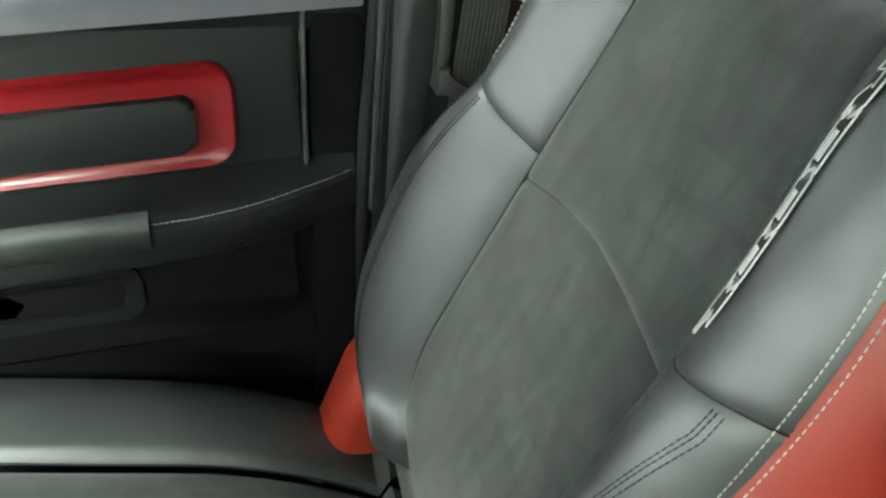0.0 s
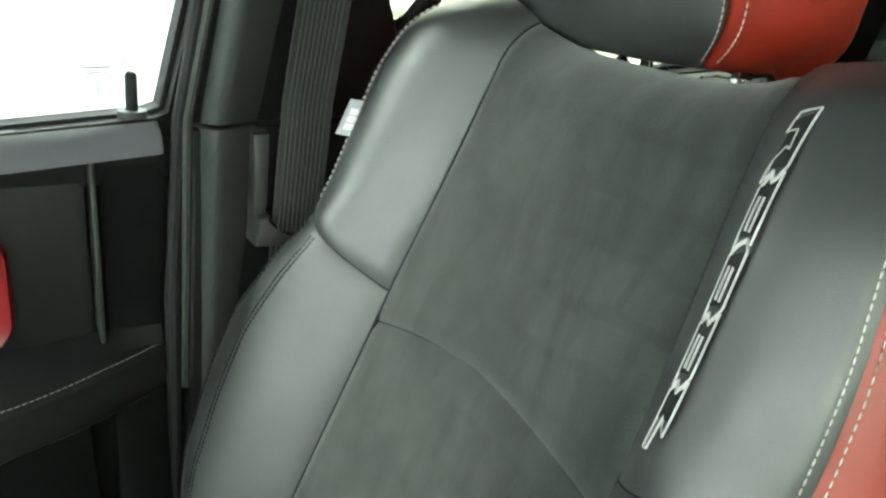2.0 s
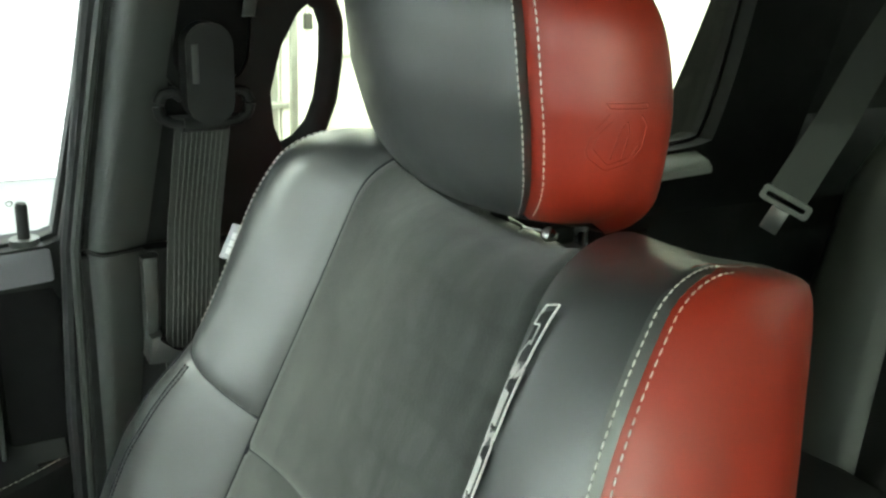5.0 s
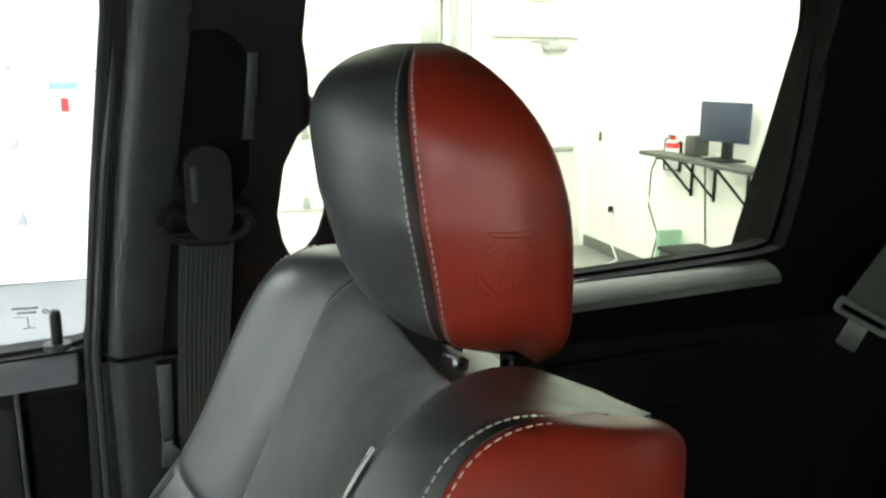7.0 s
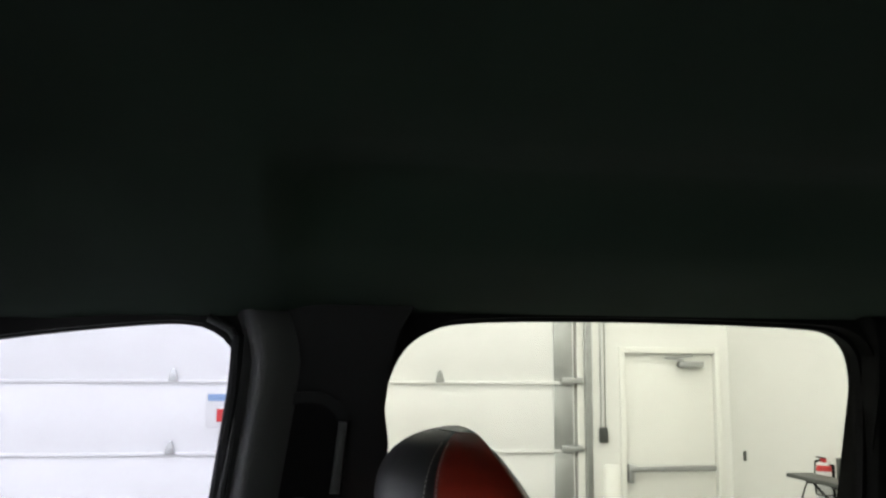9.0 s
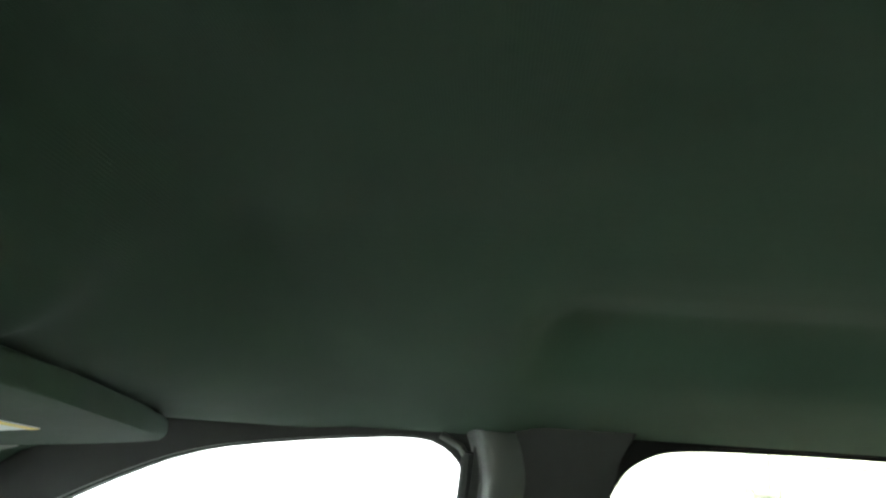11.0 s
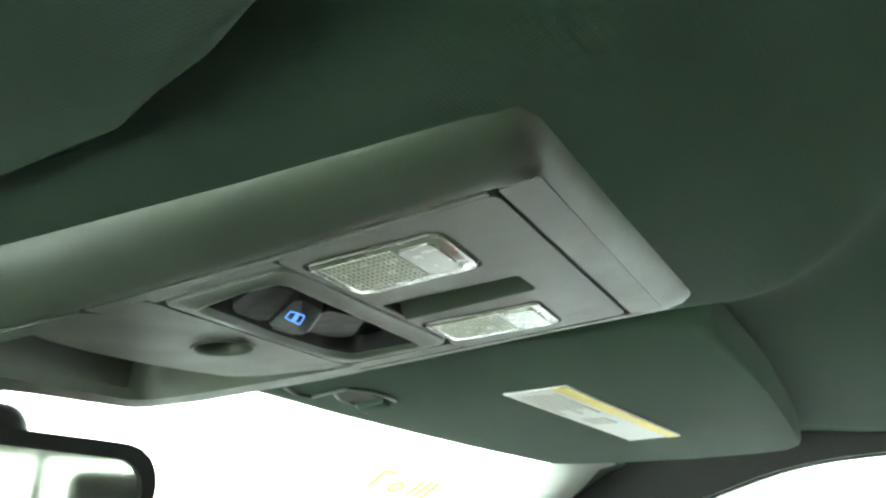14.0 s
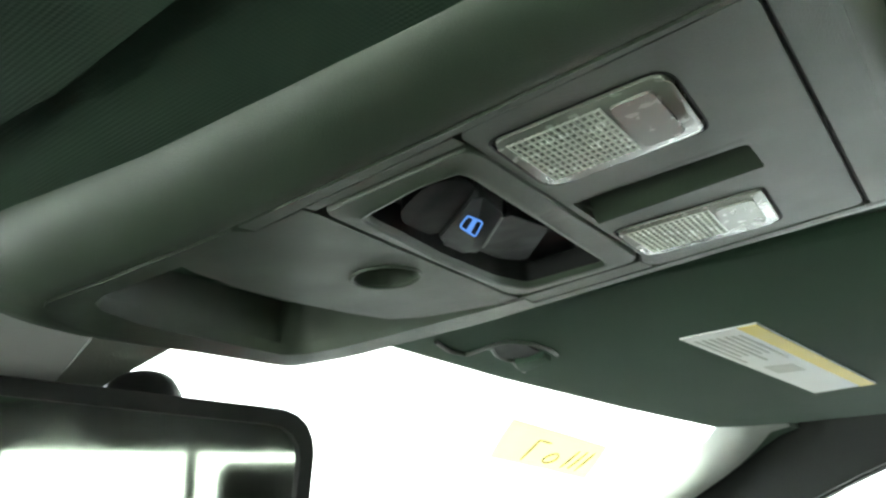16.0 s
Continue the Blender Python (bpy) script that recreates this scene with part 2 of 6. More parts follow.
# ---- builders ----


def thing(name, at, label, category, group="", kind=""):
    ob = new(name)
    ob.empty_display_size = 0.05
    ob.location = at
    tagged(ob, label, category, group, kind)
    return ob


def finish(bm, name, material, smooth=True, angle=35):
    bmesh.ops.recalc_face_normals(bm, faces=bm.faces)
    me = bpy.data.meshes.new(name)
    for f in bm.faces:
        f.smooth = smooth
    if smooth:
        lim = radians(angle)
        for e in bm.edges:
            if len(e.link_faces) == 2 and e.calc_face_angle(0) > lim:
                e.smooth = False
    bm.to_mesh(me)
    bm.free()
    me.materials.append(material)
    return me


def part(name, bm, material, parent, label="", smooth=True, angle=35):
    """World-space bmesh, linked as one mesh under parent."""
    at = Vector((0, 0, 0))
    p = parent
    while p is not None:
        at += p.location
        p = p.parent
    bmesh.ops.translate(bm, verts=bm.verts, vec=-at)
    ob = new(name, finish(bm, name, material, smooth, angle))
    ob.parent = parent
    if label:
        ob["label"] = label
    return ob


def whole(name, bm, material, label, category, kind="", smooth=True, group=""):
    ob = new(name, finish(bm, name, material, smooth))
    return tagged(ob, label, category, group, kind)


def box(lo, hi, bevel=0.0, seg=2, bm=None, m=None):
    b = bmesh.new()
    r = bmesh.ops.create_cube(b, size=1)
    c = [(a + d) / 2 for a, d in zip(lo, hi)]
    s = [abs(d - a) for a, d in zip(lo, hi)]
    for v in b.verts:
        v.co = Vector([c[i] + v.co[i] * s[i] for i in range(3)])
    if bevel:
        bmesh.ops.bevel(b, geom=list(b.edges), offset=min(bevel, min(s) * 0.49), segments=seg, affect="EDGES", profile=0.5)
    if m is not None:
        bmesh.ops.transform(b, matrix=m, verts=b.verts)
    if bm is None:
        return b
    join(bm, b)
    return bm


def join(bm, other):
    me = bpy.data.meshes.new("tmp")
    other.to_mesh(me)
    other.free()
    bm.from_mesh(me)
    bpy.data.meshes.remove(me)
    return bm


def sheet(pts, thick, closed=False):
    """A slab whose front runs through a grid of points (rows, columns, 3); thick goes to its back."""
    p = np.asarray(pts, float)
    du = np.gradient(p, axis=1)
    dv = np.gradient(p, axis=0)
    n = np.cross(du, dv)
    n /= np.linalg.norm(n, axis=2, keepdims=True) + 1e-12
    q = p - n * thick
    bm = bmesh.new()
    rows, cols = p.shape[:2]
    F = [[bm.verts.new(p[i, j]) for j in range(cols)] for i in range(rows)]
    B = [[bm.verts.new(q[i, j]) for j in range(cols)] for i in range(rows)]
    for i in range(rows - 1):
        for j in range(cols - 1):
            bm.faces.new((F[i][j], F[i][j + 1], F[i + 1][j + 1], F[i + 1][j]))
            bm.faces.new((B[i][j], B[i + 1][j], B[i + 1][j + 1], B[i][j + 1]))
    for j in range(cols - 1):
        bm.faces.new((F[0][j], B[0][j], B[0][j + 1], F[0][j + 1]))
        bm.faces.new((F[-1][j], F[-1][j + 1], B[-1][j + 1], B[-1][j]))
    for i in range(rows - 1):
        bm.faces.new((F[i][0], F[i + 1][0], B[i + 1][0], B[i][0]))
        bm.faces.new((F[i][-1], B[i][-1], B[i + 1][-1], F[i + 1][-1]))
    return bm


def tube(points, radius, sides=8, flat=1.0, up=(0, 0, 1), cap=True, rad=None):
    """A tube along points; flat squeezes it across the direction up."""
    P = [Vector(p) for p in points]
    bm = bmesh.new()
    rings = []
    for i, p in enumerate(P):
        d = (P[min(i + 1, len(P) - 1)] - P[max(i - 1, 0)]).normalized()
        a = d.cross(Vector(up))
        if a.length < 1e-4:
            a = d.cross(Vector((0, 1, 0)))
        a.normalize()
        b = a.cross(d).normalized()
        r = rad[i] if rad else radius
        rings.append([bm.verts.new(p + (a * math.cos(t) + b * math.sin(t) * flat) * r) for t in [2 * math.pi * k / sides for k in range(sides)]])
    for r0, r1 in zip(rings, rings[1:]):
        for k in range(sides):
            bm.faces.new((r0[k], r0[(k + 1) % sides], r1[(k + 1) % sides], r1[k]))
    if cap:
        bm.faces.new(rings[0][::-1])
        bm.faces.new(rings[-1])
    return bm


def prism(outline, axis, a, b, bevel=0.0, seg=2, shear=None):
    """A polygon in the two other axes, drawn from a to b along axis."""
    bm = bmesh.new()

    def put(p, c):
        v = {"x": (c, p[0], p[1]), "y": (p[0], c, p[1]), "z": (p[0], p[1], c)}[axis]
        return bm.verts.new(v)

    A = [put(p, a) for p in outline]
    B = [put(p, b) for p in outline]
    n = len(outline)
    fa = bm.faces.new(A)
    fb = bm.faces.new(B[::-1])
    for i in range(n):
        bm.faces.new((A[i], B[i], B[(i + 1) % n], A[(i + 1) % n]))
    if bevel:
        es = [e for e in bm.edges if e in fa.edges[:] or e in fb.edges[:]]
        bmesh.ops.bevel(bm, geom=es, offset=bevel, segments=seg, affect="EDGES", profile=0.5)
    if shear:
        for v in bm.verts:
            v.co = Vector(shear(v.co))
    return bm


def rounded(x0, z0, x1, z1, r, n=6, corners=(1, 1, 1, 1)):
    """A rectangle with round corners, counter-clockwise from lower left."""
    out = []
    for (cx, cz, a0), on in zip(((x0 + r, z0 + r, 180), (x1 - r, z0 + r, 270), (x1 - r, z1 - r, 0), (x0 + r, z1 - r, 90)), corners):
        if not on:
            out.append((x0 if a0 in (180, 90) else x1, z0 if a0 in (180, 270) else z1))
            continue
        for k in range(n + 1):
            t = radians(a0 + 90 * k / n)
            out.append((cx + r * math.cos(t), cz + r * math.sin(t)))
    return out


def loop_wall(outer, inner, axis, a, b, shear=None):
    """A plate from a to b along axis with a hole; both outlines have the same number of points."""
    bm = bmesh.new()

    def put(p, c):
        return bm.verts.new({"x": (c, p[0], p[1]), "y": (p[0], c, p[1]), "z": (p[0], p[1], c)}[axis])

    oa, ob_, ia, ib = ([put(p, c) for p in o] for o, c in ((outer, a), (outer, b), (inner, a), (inner, b)))
    n = len(outer)
    for i in range(n):
        j = (i + 1) % n
        for quad in ((oa[i], oa[j], ia[j], ia[i]), (ob_[j], ob_[i], ib[i], ib[j]), (oa[j], oa[i], ob_[i], ob_[j]), (ia[i], ia[j], ib[j], ib[i])):
            bm.faces.new(quad)
    if shear:
        for v in bm.verts:
            v.co = Vector(shear(v.co))
    return bm


def resample(outline, n):
    P = np.array(list(outline) + [outline[0]], float)
    d = np.r_[0, np.cumsum(np.linalg.norm(np.diff(P, axis=0), axis=1))]
    s = np.linspace(0, d[-1], n + 1)[:-1]
    return list(zip(np.interp(s, d, P[:, 0]), np.interp(s, d, P[:, 1])))


def ringed(outline, centre, n=180):
    """The outline resampled by angle round centre, so that two outlines pair up."""
    P = np.array(list(outline) + [outline[0]], float)
    Q = np.concatenate([np.linspace(P[i], P[i + 1], 40, endpoint=False) for i in range(len(P) - 1)])
    a = np.arctan2(Q[:, 1] - centre[1], Q[:, 0] - centre[0])
    out = []
    for k in range(n):
        t = -math.pi + 2 * math.pi * (k + 0.5) / n
        j = np.argmin(np.abs(np.angle(np.exp(1j * (a - t)))))
        out.append(tuple(Q[j]))
    return out


def table(xs, ys, soft=0.012):
    """A smooth curve through rough values."""
    g = np.linspace(xs[0] - 0.05, xs[-1] + 0.05, 600)
    y = np.interp(g, xs, ys)
    h = g[1] - g[0]
    k = np.exp(-0.5 * (np.arange(-60, 61) * h / soft) ** 2)
    y = np.convolve(np.pad(y, 60, mode="edge"), k / k.sum(), "valid")
    return lambda v: np.interp(v, g, y)


def pil(d, r=0.006):
    """How far a padded panel dips at a distance d from its seam."""
    t = np.clip(1 - np.asarray(d) / r, 0, 1)
    return -r * (1 - np.sqrt(np.maximum(1 - t * t, 0)))


def stitches(points, length, gap, radius):
    """A row of separate thread stitches along a fine polyline."""
    P = np.asarray(points, float)
    d = np.r_[0, np.cumsum(np.linalg.norm(np.diff(P, axis=0), axis=1))]
    at = lambda s: np.array([np.interp(s, d, P[:, k]) for k in range(3)])
    bm = bmesh.new()
    s = 0.0
    while s + length < d[-1]:
        join_tube(bm, [at(s), at(s + length * 0.5), at(s + length)], radius)
        s += length + gap
    return bm


def join_tube(bm, pts, r, sides=5):
    P = [Vector(p) for p in pts]
    rings = []
    for i, p in enumerate(P):
        d = (P[min(i + 1, len(P) - 1)] - P[max(i - 1, 0)]).normalized()
        a = d.cross(Vector((0.3, 0.9, 0.1))).normalized()
        b = a.cross(d)
        rr = r * (1.0 if 0 < i < len(P) - 1 else 0.55)
        rings.append([bm.verts.new(p + (a * math.cos(t) + b * math.sin(t)) * rr) for t in [2 * math.pi * k / sides for k in range(sides)]])
    for r0, r1 in zip(rings, rings[1:]):
        for k in range(sides):
            bm.faces.new((r0[k], r0[(k + 1) % sides], r1[(k + 1) % sides], r1[k]))
    bm.faces.new(rings[0][::-1])
    bm.faces.new(rings[-1])


# ---- the garage ----
GX0, GX1, GY0, GY1, GZ = -6.5, 4.54, -6.5, 7.565, 4.5
whole("floor", box((GX0 - 0.2, GY0 - 0.2, -0.2), (GX1 + 0.2, GY1 + 0.2, 0)), CONCRETE, "smooth sealed grey concrete garage floor", "floor", "structure")
whole("ceiling", box((GX0 - 0.2, GY0 - 0.2, GZ), (GX1 + 0.2, GY1 + 0.2, GZ + 0.2)), WALLPAINT, "plain white garage ceiling", "ceiling", "structure")
whole("wall_west", box((GX0 - 0.2, GY0, 0), (GX0, GY1, GZ)), WALLPAINT, "plain white garage wall", "wall", "structure")
whole("wall_east", box((GX1, GY0, 0), (GX1 + 0.2, GY1, GZ)), WALLPAINT, "white painted garage side wall", "wall", "structure")
whole("wall_south", box((GX0, GY0 - 0.2, 0), (GX1, GY0, GZ)), WALLPAINT, "plain white garage wall", "wall", "structure")
EX0, EX1, EZ = 3.484, 4.39, 2.06
wn = bmesh.new()
box((GX0, GY1, 3.35), (GX1, GY1 + 0.2, GZ), bm=wn)
box((3.02, GY1, 0), (EX0, GY1 + 0.2, 3.35), bm=wn)
box((EX0, GY1, EZ), (EX1, GY1 + 0.2, 3.35), bm=wn)
box((EX1, GY1, 0), (GX1, GY1 + 0.2, 3.35), bm=wn)
box((GX0, GY1, 0), (-4.0, GY1 + 0.2, 3.35), bm=wn)
whole("wall_north", wn, WALLPAINT, "white painted garage end wall with openings", "wall", "structure")

gd = thing("garage_door", (-0.5, GY1, 0), "closed white sectional overhead garage door with steel hinges", "garage door", kind="structure")
for k, (z0, z1) in enumerate(((0.0, 0.52), (0.52, 1.155), (1.155, 1.78), (1.78, 2.41), (2.41, 3.35))):
    b = box((-3.98, GY1 + 0.03, z0 + 0.004), (3.0, GY1 + 0.09, z1 - 0.004), 0.006)
    part("panel", b, GARAGEPAINT, gd)
    if z1 < 3:
        part("rail", box((-3.98, GY1 - 0.002, z1 - 0.012), (2.96, GY1 + 0.034, z1 + 0.012), 0.005), GARAGEPAINT, gd)
        for hx in (-3.05, -0.65, 1.715):
            hb = prism([(hx - 0.045, z1), (hx + 0.045, z1), (hx + 0.012, z1 + 0.11), (hx - 0.012, z1 + 0.11)], "y", GY1 - 0.012, GY1 + 0.03, 0.004)
            part("hinge", hb, STEEL, gd)
        part("end_hinge", box((2.86, GY1 - 0.03, z1 - 0.01), (3.07, GY1 + 0.028, z1 + 0.05), 0.008), STEEL, gd)
    part("end_stile", box((2.80, GY1 + 0.018, z0 + 0.015), (2.98, GY1 + 0.029, z1 - 0.015), 0.003), STEEL, gd)
part("notice", box((-0.36, GY1 + 0.018, 1.38), (-0.12, GY1 + 0.029, 1.68), 0.003), LABEL, gd, "small white safety notice")
part("notice_band", box((-0.35, GY1 + 0.012, 1.61), (-0.13, GY1 + 0.017, 1.67)), mat("notice_blue", (0.25, 0.38, 0.62), 0.5), gd)
part("notice_mark", box((-0.27, GY1 + 0.012, 1.43), (-0.21, GY1 + 0.017, 1.54)), REDSIGN, gd)
tr = thing("door_track", (3.1, GY1, 0), "vertical galvanised garage door track with cables", "track", kind="structure")
part("rail", box((3.085, GY1 - 0.05, 0), (3.12, GY1 - 0.002, 3.6), 0.004), STEEL, tr)
part("rail_flange", box((3.122, GY1 - 0.02, 0), (3.16, GY1 - 0.002, 3.6), 0.004), STEEL, tr)
part("conduit", tube([(3.24, GY1 - 0.02, 1.35), (3.245, GY1 - 0.02, 4.4)], 0.008), STEEL, tr)
part("cable", tube([(3.28, GY1 - 0.02, 1.35), (3.285, GY1 - 0.02, 2.6), (3.29, GY1 - 0.02, 4.4)], 0.004), RUBBER, tr)
part("control_box", box((3.22, GY1 - 0.06, 1.23), (3.295, GY1 - 0.001, 1.37), 0.008), DARKGREY, tr)
bol = thing("bollard", (3.18, 7.05, 0), "white painted steel bollard standing on the floor", "bollard")
part("post", tube([(3.16, 7.05, 0), (3.16, 7.05, 1.06), (3.16, 7.05, 1.085)], 0.075, 24, rad=[0.075, 0.075, 0.06]), DOORPAINT, bol)

ed = thing("door_1", (EX0, GY1, 0), "closed white steel exit door with push bar and kick plate", "door", kind="structure")
part("leaf", box((EX0 + 0.004, GY1 + 0.03, 0.012), (EX1 - 0.004, GY1 + 0.075, EZ - 0.004), 0.003), DOORPAINT, ed)
fr = bmesh.new()
box((EX0 - 0.055, GY1 - 0.025, 0), (EX0 - 0.002, GY1 + 0.06, EZ + 0.06), 0.004, bm=fr)
box((EX1 + 0.002, GY1 - 0.025, 0), (EX1 + 0.055, GY1 + 0.06, EZ + 0.06), 0.004, bm=fr)
box((EX0 - 0.002, GY1 - 0.025, EZ + 0.004), (EX1 + 0.002, GY1 + 0.06, EZ + 0.06), 0.004, bm=fr)
part("frame", fr, DOORPAINT, ed)
part("kick_plate", box((EX0 + 0.03, GY1 + 0.024, 0.03), (EX1 - 0.03, GY1 + 0.029, 0.21), 0.001), STEEL, ed, "brushed steel kick plate")
part("push_bar", box((EX0 + 0.03, GY1 - 0.06, 0.965), (EX1 - 0.03, GY1 - 0.01, 1.015), 0.012), STEEL, ed)
part("bar_end", box((EX0 + 0.012, GY1 - 0.05, 0.86), (EX0 + 0.065, GY1 + 0.029, 1.03), 0.012), STEEL, ed)
part("closer", box((4.02, GY1 - 0.05, 1.93), (4.27, GY1 + 0.029, 1.99), 0.012), STEEL, ed)
part("closer_arm", tube([(4.06, GY1 - 0.04, 2.0), (3.86, GY1 - 0.06, 2.02), (4.16, GY1 - 0.035, 2.04)], 0.010), STEEL, ed)
ex = thing("exit_sign", (4.0, GY1, 2.4), "white illuminated exit sign with red lettering", "sign")
part("housing", box((3.86, GY1 - 0.05, 2.39), (4.145, GY1 - 0.001, 2.575), 0.01), LABEL, ex)
cu = bpy.data.curves.new("lettering", "FONT")
cu.body, cu.size, cu.extrude, cu.align_x, cu.align_y = "EXIT", 0.135, 0.002, "CENTER", "CENTER"
tx = new("lettering", cu)
tx.data.materials.append(REDSIGN)
tx.parent = ex
tx.location, tx.rotation_euler, tx.scale = (0.0, -0.054, 0.083), (radians(90), 0, 0), (0.85, 1, 1)
for sx in (3.835, 4.17):
    part("lamp_head", tube([(sx, GY1 - 0.02, 2.49), (sx, GY1 - 0.07, 2.485)], 0.022, 12), LABEL, ex)
bb = bmesh.new()
box((4.525, GY0, 0), (4.539, GY1 - 0.001, 0.11), 0.002, bm=bb)
box((3.33, GY1 - 0.014, 0), (3.425, GY1 - 0.001, 0.11), 0.002, bm=bb)
whole("baseboard", bb, BASEBOARD, "dark grey vinyl baseboard", "baseboard", "structure")

sh = thing("wall_shelf", (4.3, 5.9, 1.05), "narrow dark wall shelf on steel brackets", "shelf")
part("board", box((4.18, 4.6, 1.105), (4.385, 6.0, 1.135), 0.004), DARKGREY, sh)
part("wall_rail", box((4.515, 4.6, 1.075), (4.538, 5.78, 1.104), 0.003), RUBBER, sh)
for yy in (5.75, 5.45, 5.05):
    part("bracket", tube([(4.53, yy, 0.80), (4.24, yy, 1.10)], 0.010, 6), RUBBER, sh)
    part("bracket_arm", box((4.20, yy - 0.010, 1.088), (4.515, yy + 0.010, 1.104), 0.002), RUBBER, sh)
    part("bracket_leg", box((4.52, yy - 0.012, 0.78), (4.538, yy + 0.012, 1.104), 0.002), RUBBER, sh)
mo = thing("monitor", (4.36, 5.12, 1.135), "dark flat computer monitor standing on the shelf", "monitor")
part("screen", box((4.36, 4.94, 1.27), (4.39, 5.38, 1.56), 0.008, m=Matrix.Translation((4.36, 5.16, 0)) @ Matrix.Rotation(radians(14), 4, "Z") @ Matrix.Translation((-4.36, -5.16, 0))), SCREEN, mo)
part("stand", box((4.38, 5.10, 1.145), (4.42, 5.20, 1.32), 0.01), RUBBER, mo)
part("base", box((4.28, 5.03, 1.136), (4.48, 5.28, 1.15), 0.005), RUBBER, mo)
bx = thing("small_speaker", (4.36, 5.52, 1.135), "small dark box standing on the shelf", "speaker")
part("case", box((4.32, 5.45, 1.136), (4.46, 5.57, 1.29), 0.008), DARKGREY, bx)
fx = thing("fire_extinguisher", (4.465, 5.95, 0.91), "white and red fire extinguisher hung on the wall", "extinguisher")
FX, FY = 4.465, 5.95
part("cylinder", tube([(FX, FY, z) for z in (0.915, 0.93, 1.17, 1.20, 1.215)], 0.055, 20, rad=[0.045, 0.055, 0.055, 0.04, 0.02]), LABEL, fx, "white cylinder")
part("band", tube([(FX, FY, 1.152), (FX, FY, 1.172), (FX, FY, 1.195)], 0.057, 20, rad=[0.0565, 0.0565, 0.046]), REDSIGN, fx, "red shoulder band")
part("valve", box((FX - 0.015, FY - 0.025, 1.215), (FX + 0.015, FY + 0.025, 1.25), 0.006), REDSIGN, fx)
part("lever", box((FX - 0.05, FY - 0.09, 1.25), (FX - 0.035, FY + 0.02, 1.262), 0.004), RUBBER, fx)
part("hose", tube([(FX - 0.01, FY + 0.02, 1.235), (FX - 0.03, FY + 0.065, 1.215), (FX - 0.035, FY + 0.072, 1.10), (FX - 0.03, FY + 0.062, 0.97)], 0.009, 8), RUBBER, fx)
part("hook", tube([(FX + 0.057 * math.cos(t), FY + 0.057 * math.sin(t), 0.975) for t in np.linspace(0, 2 * math.pi, 25)], 0.005, 6), RUBBER, fx)
part("wall_plate", box((4.522, FY - 0.03, 0.95), (4.539, FY + 0.03, 1.20), 0.003), RUBBER, fx)
ou = thing("wall_outlet", (4.53, 7.0, 0.45), "wall outlet with black plug", "outlet", kind="structure")
part("plate", box((4.53, 6.96, 0.39), (4.539, 7.04, 0.51), 0.002), LABEL, ou)
part("plug", box((4.49, 6.975, 0.43), (4.529, 7.025, 0.49), 0.008), RUBBER, ou)
sw = thing("light_switch", (4.53, 7.3, 1.1), "small dark wall switch", "switch", kind="structure")
part("plate", box((4.53, 7.28, 1.08), (4.539, 7.33, 1.17), 0.002), DARKGREY, sw)
for pts in ([(4.50, 6.98, 0.45), (4.48, 6.95, 0.2), (4.46, 6.75, 0.03), (4.2, 6.6, 0.012)], [(4.36, 5.99, 1.104), (4.37, 6.10, 0.95), (4.38, 6.13, 0.65), (4.40, 6.00, 0.42), (4.30, 5.92, 0.20), (4.2, 6.05, 0.012)], [(4.5, 5.55, 1.10), (4.49, 5.48, 0.6), (4.52, 5.5, 0.44)]):
    cb = thing("power_cord", pts[-1], "thin loose power cord hanging down the wall", "cable")
    fine = [tuple(np.array([np.interp(s, range(len(pts)), [p[k] for p in pts]) for k in range(3)])) for s in np.linspace(0, len(pts) - 1, 16)]
    part("cord", tube(fine, 0.007, 6), LABEL if pts[0][1] > 6.5 else RUBBER, cb)
bn = thing("storage_box", (4.3, 5.28, 0), "dark plastic storage box on the floor", "box")
part("case", box((4.13, 5.02, 0.002), (4.5, 5.55, 0.40), 0.015), DARKGREY, bn)
part("lid", box((4.12, 5.01, 0.402), (4.51, 5.56, 0.435), 0.01), RUBBER, bn)
ch = thing("plastic_panel", (4.38, 5.8, 0), "pale green plastic panel leaning by the box", "panel")
part("panel", box((4.28, 5.78, 0.002), (4.50, 5.84, 0.50), 0.02), GREEN, ch)
cbx = thing("cardboard_sheet", (4.1, 6.3, 0), "flat brown cardboard lying on the floor", "cardboard")
part("sheet", box((3.95, 5.5, 0.001), (4.11, 6.0, 0.03), 0.006), CARDBOARD, cbx)

# ---- the truck's shell ----
SIDE = table([0.7, 1.3, 1.57, 1.72, 1.86, 1.96, 2.1], [0.86, 0.83, 0.80, 0.762, 0.735, 0.715, 0.69], 0.05)


def lean(base):
    """Moves a panel built round y = 0 out to the truck's leaning side."""
    return lambda c: (c.x, c.y + float(SIDE(c.z)) + base, c.z)


# roof lining: flat in the middle, dropping to the rails, with a pad round the console
hx = np.r_[np.linspace(-0.12, 0.55, 110), np.linspace(0.56, 1.85, 80)]
hy = np.linspace(-0.735, 0.735, 190)
X, Y = np.meshgrid(hx, hy)
FRONTARCH = table([0.0, 0.18, 0.34, 0.50, 0.735], [2.090, 2.086, 2.056, 2.024, 1.978], 0.022)
REARARCH = table([0.0, 0.12, 0.24, 0.30, 0.41, 0.45, 0.52, 0.56, 0.735], [2.098, 2.092, 2.074, 2.072, 2.080, 2.069, 2.030, 2.020, 1.986], 0.012)
behind = np.clip((X - 0.525) / 0.05, 0, 1)
behind = behind * behind * (3 - 2 * behind)
Z = FRONTARCH(np.abs(Y)) * (1 - behind) + REARARCH(np.abs(Y)) * behind
